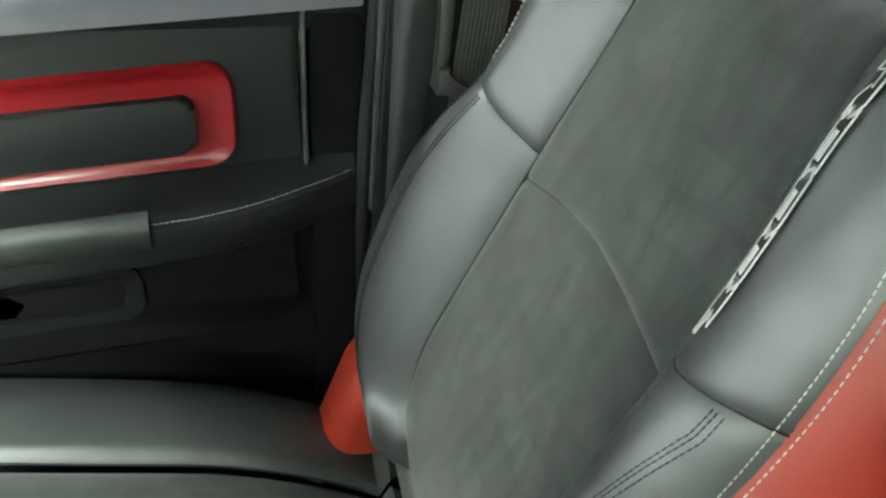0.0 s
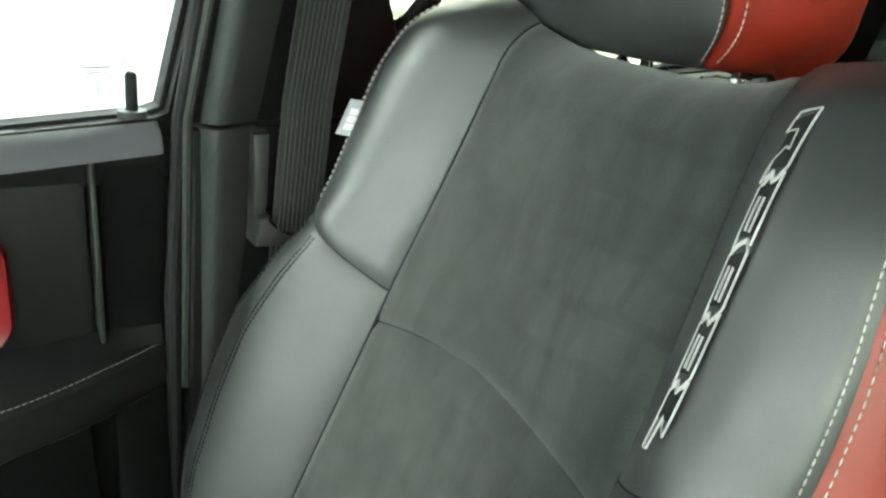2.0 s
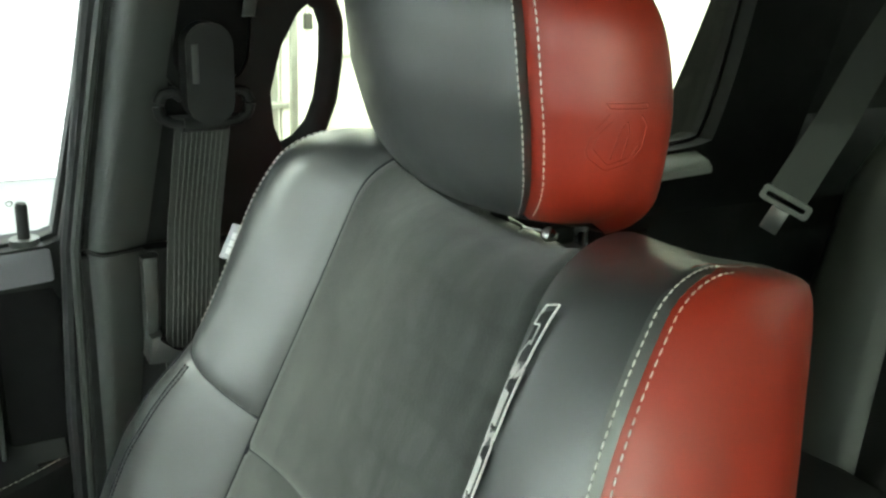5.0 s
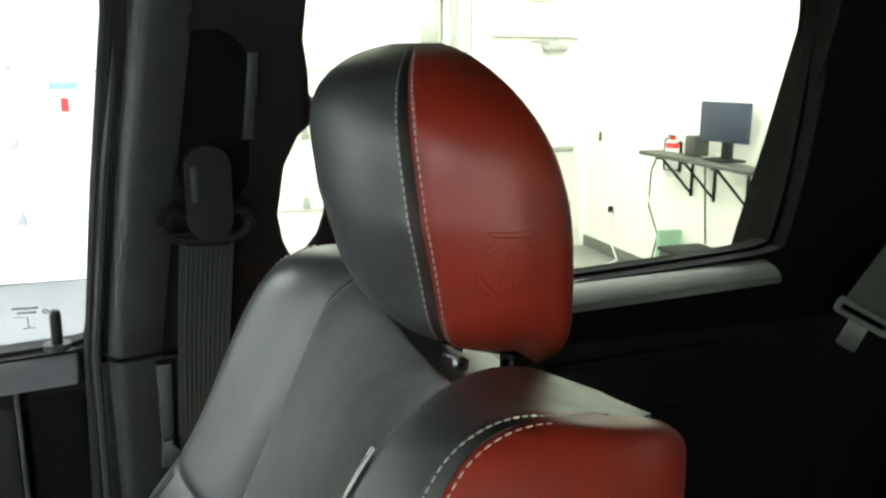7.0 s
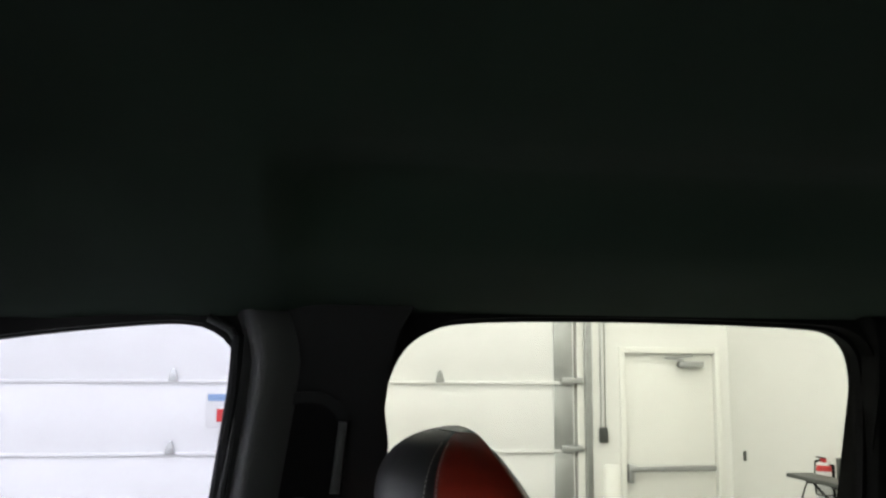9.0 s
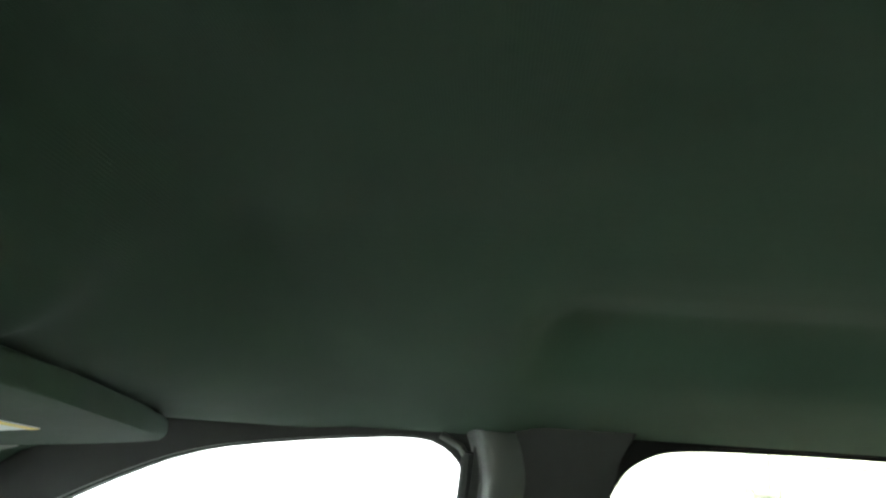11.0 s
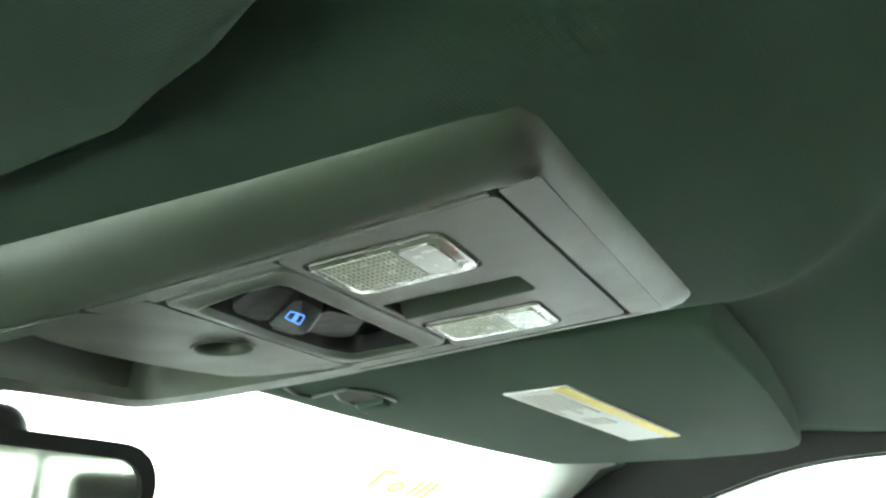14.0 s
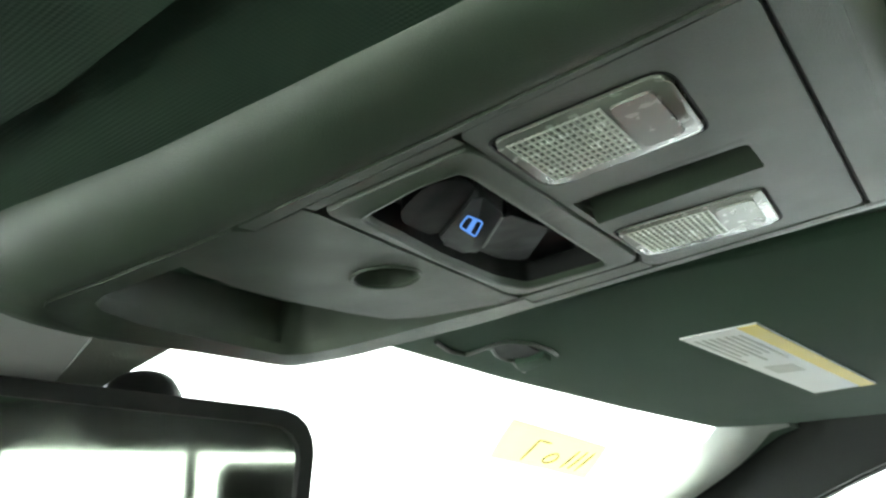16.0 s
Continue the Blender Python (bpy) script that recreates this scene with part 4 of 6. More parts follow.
for d in (0.0, 0.024, 0.058):
    v = np.linspace(-0.30, 0.021, 120)
    q = 0.77 + d + 1.9 * np.minimum(v, 0)
    q = np.maximum(q, 0.40 + d)
    wid = UO(v, -1) - UI(v, -1)
    part("bolster_stitching", stitches(bolster(-1, q, v, 0.0006 + pil(np.minimum(q, 1 - q) * wid, 0.005)), 0.0040, 0.0009, 0.0006), DARKTHREAD, seat, "dark stitching")

for q0 in (0.80, 0.87):
    part("bolster_stitching", stitches(edge_line(1, q0, 0.0, -0.30, 0.022, 120, 0.0006), 0.0045, 0.0012, 0.0008), DARKTHREAD, seat, "dark stitching")

# embroidered emblem: a slanted band of outlined black shapes
def emb(q_off, v):
    """A place on the inner bolster, q_off metres out of the line of the band's inner edge."""
    u = 0.1625 + 0.0075 * np.clip((0.215 - v) / 0.18, 0, 1.2) + q_off
    wid = UO(v, -1) - UI(v, -1)
    q = (u - UI(v, -1)) / wid
    return bolster(-1, q, v, 0.0012 + pil(np.minimum(q, 1 - q) * wid, 0.005))


def emb_strip(a, b, width, lift=0.0, n=5):
    """A raised thread bar between two places (out of the seam, up the back)."""
    pts = []
    for k in np.linspace(0, 1, n):
        pts.append(emb(np.array(a[0] + (b[0] - a[0]) * k), np.array(a[1] + (b[1] - a[1]) * k)) + NN * lift)
    return pts


def band_patch(corners, lift=0.0):
    """A filled four-sided patch: corners in order round it."""
    c = np.array(corners, float)
    n = 8
    P = []
    for i in np.linspace(0, 1, n):
        row = []
        for j in np.linspace(0, 1, 5):
            p = (c[0] * (1 - j) + c[1] * j) * (1 - i) + (c[3] * (1 - j) + c[2] * j) * i
            row.append(emb(np.array(p[0]), np.array(p[1])) + NN * lift)
        P.append(row)
    return sheet(np.array(P)[:, ::-1], 0.001)


E0, E1 = 0.034, 0.213
EA, EB = 0.0, 0.0128
shapes = [
    [(0.0, -0.02), (0.34, 0.0), (0.46, 0.52), (0.62, 0.40), (1.0, 0.28), (1.0, 1.10), (0.55, 0.86), (0.3, 0.98), (0.0, 0.86)],
    [(0.0, -0.08), (0.3, 0.04), (0.55, -0.08), (1.0, 0.16), (1.0, 1.10), (0.6, 0.88), (0.35, 1.0), (0.0, 0.86)],
    [(0.0, -0.08), (0.3, 0.04), (0.55, -0.08), (1.0, 0.16), (1.0, 0.98), (0.72, 1.10), (0.35, 1.02), (0.0, 0.86)],
    [(0.0, -0.08), (0.3, 0.04), (0.72, 0.14), (1.0, 0.06), (1.0, 1.12), (0.6, 0.92), (0.4, 1.04), (0.0, 0.82)],
    [(-0.15, -0.10), (0.38, 0.10), (0.62, -0.05), (1.0, 0.20), (1.0, 1.08), (0.10, 0.98), (-0.10, 0.66), (0.52, 0.72), (0.62, 0.42), (0.40, 0.46), (0.0, 0.22)],
]
for k, poly in enumerate(shapes):
    va, vb = E0 + (E1 - E0) * k / 5, E0 + (E1 - E0) * (k + 1) / 5
    pts = [(EB * a, va + (vb - va) * b) for a, b in poly]
    chain = []
    for p, q in zip(pts, pts[1:] + pts[:1]):
        chain += emb_strip(p, q, 0.0, 0.0012, 5)[:-1]
    chain.append(chain[0])
    part("emblem_outline", tube(chain, 0.00062, 6), EMB_WHITE, seat, "white embroidered emblem outline")
    fill = band_patch([(EB * 0.10, va + (vb - va) * (0.12 if k else 0.45)), (EB * 0.95, va + (vb - va) * (0.2 if k else 0.5)), (EB * 0.95, va + (vb - va) * 0.98), (EB * 0.10, va + (vb - va) * 0.84)], 0.0003)
    part("emblem_fill", fill, EMB_BLACK, seat, "black embroidered emblem shape")
    if k in (1, 2, 3):
        for off in (0.36, 0.64):
            bar_ = emb_strip((EB * off, va + (vb - va) * 0.22), (EB * off, va + (vb - va) * 0.72), 0.0, 0.0019, 6)
            part("emblem_bar", tube(bar_, 0.0007, 6), EMB_WHITE, seat, "white embroidered bar")

# woven tag on the door-side edge
tp = np.array([[S(np.array(0.246 + a), np.array(0.10 + b - 0.25 * a), np.array(0.024 + 0.010 * a / 0.022)) for a in np.linspace(0, 0.022, 4)] for b in np.linspace(0, 0.034, 4)])
part("tag", sheet(tp[:, ::-1], 0.0012), LABELGREY, seat, "small grey woven tag")
tb = np.array([[S(np.array(0.246 + a), np.array(0.10 + b - 0.25 * a), np.array(0.0252 + 0.010 * a / 0.022)) for a in np.linspace(0.006, 0.016, 3)] for b in np.linspace(0.005, 0.029, 5)])
for k in range(3):
    part("tag_mark", sheet(tb[k:k + 3:1][:2, ::-1] + VV * 0.0012 * k, 0.0006), LABEL, seat)

# cushion
def cushion(u0, u1, f, name, material, n=18):
    L = np.linspace(0, 1, 40)[:, None]
    s = np.linspace(0, 1, n)[None, :]
    x = 0.43 - 0.53 * L
    u = u0 + (u1 - u0) * s
    z = f(s, L)
    e = np.minimum(s, 1 - s) * abs(u1 - u0)
    z = z + pil(e, 0.010) + pil((1 - L) * 0.5, 0.04) + pil(L * 0.5, 0.02)
    return part(name, sheet(np.stack(np.broadcast_arrays(x + 0 * s, 0.4565 + u + 0 * L, z), -1), 0.05), material, seat)


def cush_z(x):
    return 1.175 - 0.22 * x - 1.0 * np.maximum(np.asarray(x, float) - 0.2, 0) ** 2 * (np.asarray(x, float) < 0.42)


for u0, u1, name, m_ in ((-0.15, 0.15, "cushion_insert", SUEDE), (0.152, 0.262, "cushion_bolster", LEATHER), (-0.262, -0.152, "cushion_bolster", LEATHER)):
    sgn = 1 if u0 > 0 else -1
    if name == "cushion_insert":
        cushion(u0, u1, lambda s, L: cush_z(0.43 - 0.53 * L) - 0.004 + 0.004 * np.sin(math.pi * s), name, m_)
    else:
        cushion(u0, u1, lambda s, L, g=sgn: cush_z(0.43 - 0.53 * L) + 0.030 * np.sin(math.pi * np.clip(0.06 + 0.74 * (s if g > 0 else 1 - s), 0, 1)) * (0.55 + 0.45 * np.sin(math.pi * np.clip(L * 1.15, 0, 1))), name, m_)
cl = np.linspace(-0.09, 0.40, 90)
part("stitching", stitches([(x, 0.4565 + 0.247, float(cush_z(x)) + 0.020 * (0.55 + 0.45 * math.sin(math.pi * min(1, (0.43 - x) / 0.53 * 1.15)))) for x in cl], 0.0042, 0.0016, 0.0008), THREAD, seat, "pale thread stitching")
part("seam", tube([(x, 0.6075, float(cush_z(x)) - 0.003) for x in cl], 0.0010, 6), DARKTHREAD, seat)
part("cushion_base", box((-0.08, 0.21, 0.86), (0.46, 0.70, 1.03), 0.03), SHADEBLACK, seat)
part("seat_mount", box((0.0, 0.24, 0.751), (0.40, 0.68, 0.86), 0.02), PLASTIC, seat)
cover = box((0.352, 0.640, 1.050), (0.46, 0.725, 1.205), 0.03, 4)
for vert in cover.verts:
    k = np.clip((vert.co.z - 1.055) / 0.135, 0, 1)
    if vert.co.x < 0.42:
        vert.co.x += 0.045 * k ** 1.3
part("side_cover", cover, RED, seat, "red padded corner cover")

# headrest
part("headrest_core", box((0.68, 0.43, 1.70), (0.735, 0.60, 1.84), 0.02, 3), LEATHER, seat)
HZ0, HZ1, HY = 1.680, 1.8727, 0.5234


def head_axis(z):
    return 0.7129 - 0.112 * (z - 1.78)


def head(phi, h):
    """phi from straight ahead, positive to the door; h from the bottom to the top."""
    z = HZ0 + (HZ1 - HZ0) * h
    cx = head_axis(z)
    top = np.clip((h - 0.5974) / 0.4026, 0, 1)
    bot = np.clip((0.20 - h) / 0.20, 0, 1)
    k = np.sqrt(np.maximum(1 - 0.93 * top ** 2.758, 0)) * np.sqrt(np.maximum(1 - 0.42 * bot ** 2, 0))
    a = 0.170 * k * (1 - 0.17 * np.clip((0.45 - h) / 0.45, 0, 1) ** 1.4)
    bf = 0.0869 * k * (1 - 0.1632 * np.clip((0.45 - h) / 0.45, 0, 1))
    bb_ = 0.0418 * k * (1.0 - 0.8 * np.clip((h - 0.5) / 0.45, 0, 1) ** 1.5)
    sn, cs = np.sin(phi), np.cos(phi)
    e = np.where(cs > 0, 2.0 / 1.8473, 2.0 / 3.651)
    du = a * np.sign(sn) * np.abs(sn) ** np.where(cs > 0, 0.93, e)
    dd = np.where(cs > 0, bf, bb_) * np.sign(cs) * np.abs(cs) ** e
    low = 0.024 * np.clip((-0.002 - dd) / 0.036, 0, 1) * np.clip(1 - h / 0.55, 0, 1) ** 1.3 * np.clip((np.abs(du) / a - 0.40) / 0.55, 0, 1)
    return cx - dd, HY + du + 0.0846 * (z - 1.78), z - low + 0 * phi


P1 = radians(48.4)
for name, a0, a1, m_, lab in (("headrest_front", -P1, P1, LEATHER, ""), ("headrest_side", -radians(150), -P1, RED, "red leather headrest side"), ("headrest_side", P1, radians(150), RED, "red leather headrest side"), ("headrest_back", radians(150), radians(210), LEATHER, "")):
    ph = np.linspace(a0, a1, 30)[None, :]
    h = (1 - np.cos(np.linspace(0, math.pi, 44)))[:, None] / 2
    x, y, z = head(ph, h)
    cx = head_axis(z)
    d = np.minimum(ph - a0, a1 - ph) * 0.08
    dip = -pil(d, 0.005) / 0.085
    x, y = x + (cx - x) * dip, y + (HY - y) * dip
    P = np.stack(np.broadcast_arrays(x, y, z), -1)
    part(name, sheet(P[:, ::-1], 0.006), m_, seat, lab)
for h_, flip in ((0.0, 1), (1.0, 0)):
    ph = np.linspace(-math.pi, math.pi, 49)[:-1]
    x, y, z = head(ph, np.full(48, h_))
    cap = bmesh.new()
    vs = [cap.verts.new((a, b, c)) for a, b, c in zip(x, y, z + (0.0005 if h_ else -0.0005))]
    cap.faces.new(vs)
    r_ = bmesh.ops.extrude_face_region(cap, geom=cap.faces[:])
    for e in r_["geom"]:
        if isinstance(e, bmesh.types.BMVert):
            e.co.z += -0.006 if h_ else 0.006
    part("headrest_base" if not h_ else "headrest_crown", cap, PLASTIC if not h_ else LEATHER, seat)
for off, lab in ((0.062, THREAD), (-0.05, THREAD)):
    h = np.linspace(0.03, 0.97, 120)
    x, y, z = head(np.full(120, -P1 + off), h)
    cxl = head_axis(z)
    line = np.stack([cxl + (x - cxl) * 1.012, HY + (y - HY) * 1.008, z], -1)
    part("headrest_stitching", stitches(line, 0.0036, 0.0014, 0.0006), THREAD, seat, "pale thread stitching")
for yb, zb in ((0.508, 1.6725), (0.402, 1.6770)):
    part("headrest_post", tube([(0.724, yb + 0.012, zb - 0.03), (0.724, yb + 0.012, zb + 0.016)], 0.0050, 14), CHROME, seat, "chrome headrest post")
    part("post_collar", tube([(0.698, yb - 0.033, zb - 0.012), (0.696, yb - 0.033, zb - 0.004), (0.694, yb - 0.033, zb - 0.001)], 0.0075, 16, rad=[0.0085, 0.0075, 0.0055]), PLASTIC, seat)
    part("post_guide", box((0.688, yb - 0.045, zb - 0.022), (0.712, yb + 0.006, zb - 0.0075), 0.003), RUBBER, seat)
    part("release_button", tube([(0.6915, yb, zb - 0.001), (0.6865, yb, zb + 0.001), (0.684, yb, zb + 0.002), (0.683, yb, zb + 0.0025)], 0.0045, 12, rad=[0.0035, 0.0048, 0.0038, 0.0016]), CHROME, seat, "small chrome release button")
    part("post_clip", tube([(0.688, yb + 0.004, zb + 0.001), (0.686, yb + 0.016, zb + 0.0005), (0.684, yb + 0.026, zb - 0.002), (0.684, yb + 0.030, zb - 0.007)], 0.0009, 6), CHROME, seat, "thin steel clip")
# plain raised shield outline on the red side
bar_top = [(-0.013, 0.0185), (0.014, 0.0195), (0.014, 0.0165), (-0.010, 0.0160), (-0.013, 0.0185)]
oc = [(-0.010, 0.0130), (-0.0165, 0.002), (-0.0175, -0.007), (-0.015, -0.012), (-0.004, -0.019), (0.010, -0.013), (0.0155, -0.004), (0.0155, 0.008), (0.010, 0.0130)]
def on_side(x, z):
    """The place on the headrest's red side at the given depth and height."""
    lo, hi = -radians(150), -radians(60)
    for _ in range(30):
        m = (lo + hi) / 2
        if float(head(np.array(m), np.array((z - HZ0) / (HZ1 - HZ0)))[0]) > x:
            lo = m
        else:
            hi = m
    return np.array([float(c_) for c_ in head(np.array(lo), np.array((z - HZ0) / (HZ1 - HZ0)))])


inner_line = [(-0.008, 0.009), (-0.0135, 0.001), (-0.0145, -0.006), (-0.004, -0.0155), (0.009, -0.010), (0.0125, -0.003)]
stem_line = [(-0.0035, -0.012), (-0.002, 0.004), (0.001, 0.010), (0.004, 0.004), (0.0035, -0.010)]
for line_ in (bar_top, oc, inner_line, stem_line):
    fine = [(np.interp(k, range(len(line_)), [q[0] for q in line_]), np.interp(k, range(len(line_)), [q[1] for q in line_])) for k in np.linspace(0, len(line_) - 1, 4 * len(line_))]
    part("headrest_crest", tube([on_side(0.700 + a * 0.9, 1.748 + b * 1.1) + np.array([0, 0.0004, 0]) for a, b in fine], 0.0007, 6), RED, seat, "faint embossed shield outline")

# ---- passenger door ----
door = thing("front_door", (0.0, 0.82, 0.8), "closed black truck door with red framed insert and padded armrest", "door")
YD = 0.82
up = prism([(-0.62, 1.30), (0.361, 1.33), (0.361, 1.545), (0.35, 1.556), (-0.62, 1.556)], "y", YD, YD + 0.06, 0.006)
part("upper_panel", up, DOORPLASTIC, door)
part("sill", prism([(0.793, 1.548), (0.86, 1.548), (0.86, 1.577), (0.815, 1.577), (0.797, 1.563)], "x", -0.62, 0.425, 0.003, 2), SILLTRIM, door, "satin window sill, coloured pale for the light on it")
part("edge_strip", box((0.3625, 0.808, 1.345), (0.3675, 0.86, 1.549), 0.002), TRIM, door, "pale edge strip")
part("edge_panel", box((0.370, 0.818, 0.86), (0.432, 0.87, 1.549), 0.008), SHADEBLACK, door)
part("lower_panel", prism([(-0.62, 0.86), (0.37, 0.86), (0.40, 1.0), (0.40, 1.33), (-0.62, 1.30)], "y", YD + 0.012, YD + 0.06, 0.006), SHADEBLACK, door)
ro, ri = rounded(-0.45, 1.375, 0.292, 1.492, 0.030, 10), rounded(-0.42, 1.394, 0.257, 1.463, 0.018, 10)
nr = len(ro)
ring = bmesh.new()
co = ((-0.08), 1.42)
A_, B_ = ro, ri
prof = [(A_, 0.0, 0.0), (A_, 0.0, 0.010), (A_, 0.08, 0.0135), (A_, 0.18, 0.012), (A_, 0.40, 0.0075), (A_, 0.7, 0.006), (A_, 1.6, 0.006)]
loops = []
for _, k, hgt in prof:
    loops.append([ring.verts.new((a[0] * (1 - k) + b[0] * k, YD + 0.002 - hgt, a[1] * (1 - k) + b[1] * k)) for a, b in zip(A_, B_)])
for l0, l1 in zip(loops, loops[1:]):
    for k in range(nr):
        ring.faces.new((l0[k], l0[(k + 1) % nr], l1[(k + 1) % nr], l1[k]))
part("red_frame", ring, REDPAINT, door, "glossy red insert frame")
part("pad", prism(rounded(-0.42, 1.395, 0.250, 1.459, 0.014, 8), "y", YD - 0.016, YD + 0.01, 0.008, 3), DOORHIDE, door, "dark padded insert")
# armrest: a shelf whose stitched edge curls back to the panel
ax = np.linspace(-0.45, 0.42, 60)
ay = 0.752 + 0.066 * np.clip((ax - 0.22) / 0.20, 0, 1) ** 2.0
arm = bmesh.new()
rows = []
for x, y in zip(ax, ay):
    zt = 1.338 + 0.01 * np.clip((x + 0.1) / 0.5, 0, 1)
    prof_ = [(YD + 0.02, zt + 0.022), (YD, zt + 0.018), ((y + YD) / 2, zt + 0.004), (y + 0.008, zt), (y + 0.001, zt - 0.006), (y, zt - 0.02), (y + 0.006, zt - 0.045), (y + 0.02, zt - 0.055), (YD + 0.02, zt - 0.06)]
    rows.append([(x, a, b) for a, b in prof_])
arm = sheet(np.array(rows)[:, ::-1], 0.006)
part("armrest", arm, DOORHIDE, door, "stitched black armrest shelf")
part("armrest_stitching", stitches([(x, y - 0.002, 1.3410 + 0.01 * np.clip((x + 0.1) / 0.5, 0, 1)) for x, y in zip(ax[36:], ay[36:])], 0.0045, 0.0014, 0.0005), THREAD, door)
gp = np.array([[(x, 0.750 + 0.030 * (1 - math.cos(a)) - 0.022 * math.sin(a), 1.324 + 0.034 * math.cos(a)) for a in np.linspace(0.1, math.pi - 0.1, 14)] for x in np.linspace(-0.45, 0.196, 24)])
part("pull_grip", sheet(gp[::-1], 0.012), TRIM, door, "padded dark grey pull grip")
po, pi_ = rounded(-0.30, 1.186, 0.172, 1.262, 0.022), rounded(-0.28, 1.202, 0.152, 1.248, 0.014)
part("handle_bezel", loop_wall(resample(po, 64), resample(pi_, 64), "y", YD - 0.012, YD + 0.02), PLASTIC, door)
part("handle_recess", prism(pi_, "y", YD + 0.006, YD + 0.011), GLOSSBLACK, door)
part("door_handle", prism(rounded(-0.25, 1.208, 0.04, 1.238, 0.012), "y", YD - 0.006, YD + 0.005, 0.004), PLASTIC, door)
mp = prism(rounded(-0.60, 1.142, 0.352, 1.285, 0.04, 6, (0, 1, 0, 0)), "y", YD - 0.006, YD + 0.02, 0.006)
part("map_pocket", mp, SHADEBLACK, door)
part("lock_pin", tube([(0.405, 0.825, 1.570), (0.4055, 0.8245, 1.612), (0.406, 0.824, 1.616)], 0.0055, 12, rad=[0.0055, 0.0055, 0.004]), RUBBER, door)
part("pin_collar", tube([(0.405, 0.825, 1.574), (0.405, 0.825, 1.582)], 0.013, 16), TRIM, door)

for piece in door.children_recursive:
    for vert in piece.data.vertices:
        vert.co.z += 0.072 * (min(vert.co.x, 0.36) - 0.36)

# ---- middle pillar ----
pil_up = [(0.447, 1.575), (0.470, 1.75), (0.492, 1.93), (0.495, 2.03), (0.70, 2.03), (0.66, 1.965), (0.645, 1.93), (0.640, 1.88), (0.645, 1.845), (0.655, 1.825), (0.652, 1.80), (0.630, 1.782), (0.622, 1.765), (0.620, 1.72), (0.620, 1.685), (0.628, 1.668), (0.645, 1.655), (0.64, 1.60), (0.635, 1.575)]
bp = thing("pillar_trim", (0.54, 0.77, 1.3), "dark grey trim of the pillar between the doors", "pillar trim", kind="structure")
part("upper_cover", prism(pil_up, "y", -0.012, 0.05, 0.006, 3, lean(0)), PLASTIC, bp)
def column(z0, z1):
    """The rounded front of the pillar between two heights."""
    rows_ = []
    for z in np.linspace(z0, z1, 24):
        x0 = np.interp(z, [1.0, 1.577, 1.75, 1.88, 1.93, 1.96, 1.985], [0.436, 0.447, 0.470, 0.490, 0.496, 0.492, 0.482])
        lip = 0.003 * max(0.0, 1 - min(z - z0, z1 - z) / 0.006) ** 2
        row = []
        for k in np.linspace(0, 1, 18):
            out = 0.014 - 0.044 * math.sin(math.pi / 2 * min(k / 0.42, 1)) ** 0.8 + 0.012 * max(0, (k - 0.42) / 0.58) ** 1.5 + lip
            row.append((x0 + 0.058 * k ** 1.15, float(SIDE(z)) + out, z))
        rows_.append(row)
    return sheet(np.array(rows_), 0.006)


part("front_column", column(1.5775, 1.985), TRIM, bp)
part("lower_cover", prism([(0.435, 0.86), (0.66, 0.86), (0.64, 1.572), (0.445, 1.572)], "y", -0.014, 0.05, 0.006, 3, lean(0)), PLASTIC, bp)
part("front_column", column(1.0, 1.5725), TRIM, bp)
part("door_seal", tube([(0.425, 0.835, 0.9), (0.432, 0.815, 1.4), (0.440, 0.792, 1.58), (0.462, 0.752, 1.75), (0.484, 0.722, 1.90), (0.488, 0.712, 1.96)], 0.008, 10), RUBBER, bp)
# Bead is coloured lighter than the seal for the highlight along it.
part("seal_bead", tube([(0.440, 0.81, 1.3), (0.444, 0.785, 1.58), (0.467, 0.745, 1.75), (0.487, 0.724, 1.88), (0.4925, 0.717, 1.925), (0.489, 0.713, 1.948), (0.478, 0.710, 1.966), (0.455, 0.708, 1.978)], 0.0046, 8), TRIM, bp)
ch_o, ch_i = rounded(0.520, 1.72, 0.606, 1.90, 0.035), rounded(0.530, 1.73, 0.596, 1.888, 0.028)
part("height_channel", loop_wall(resample(ch_o, 56), resample(ch_i, 56), "y", -0.019, -0.0125, lean(0)), PLASTIC, bp)
# Dark plate, slightly proud of the cover, stands for the channel's shade.
part("channel_shade", prism(ch_i, "y", -0.0145, -0.0125, 0, 2, lean(0)), SHADEBLACK, bp)
part("channel_strip", prism([(0.588, 1.79), (0.600, 1.79), (0.606, 1.868), (0.596, 1.868)], "y", -0.024, -0.0195, 0.003, 2, lean(0)), TRIM, bp)
gh = [(0.636, 1.818), (0.655, 1.815), (0.672, 1.805), (0.681, 1.785), (0.6835, 1.75), (0.6815, 1.71), (0.674, 1.683), (0.660, 1.664), (0.638, 1.652)]
fine = np.array([[np.interp(s, range(len(gh)), [p[k] for p in gh]) for k in range(2)] for s in np.linspace(0, len(gh) - 1, 40)])
part("grab_handle", tube([(x, float(SIDE(z)) + 0.004, z) for x, z in fine], 0.013, 12, 0.62, (0, 1, 0)), PLASTIC, bp)
# ---- belt ----
belt = thing("seat_belt", (0.55, 0.74, 1.3), "dark grey seat belt hanging from its pillar ring", "seat belt")
wb = []
for z, xc, yo in ((1.40, 0.537, -0.044), (1.50, 0.541, -0.042), (1.60, 0.546, -0.034), (1.69, 0.553, -0.030), (1.703, 0.5535, -0.030)):
    wb.append([(xc + d, float(SIDE(z)) + yo + 0.0015 * math.cos(d * 90), z) for d in np.linspace(-0.0245, 0.0245, 12)])
part("webbing", sheet(np.array(wb), 0.0014), WEBBING, belt)
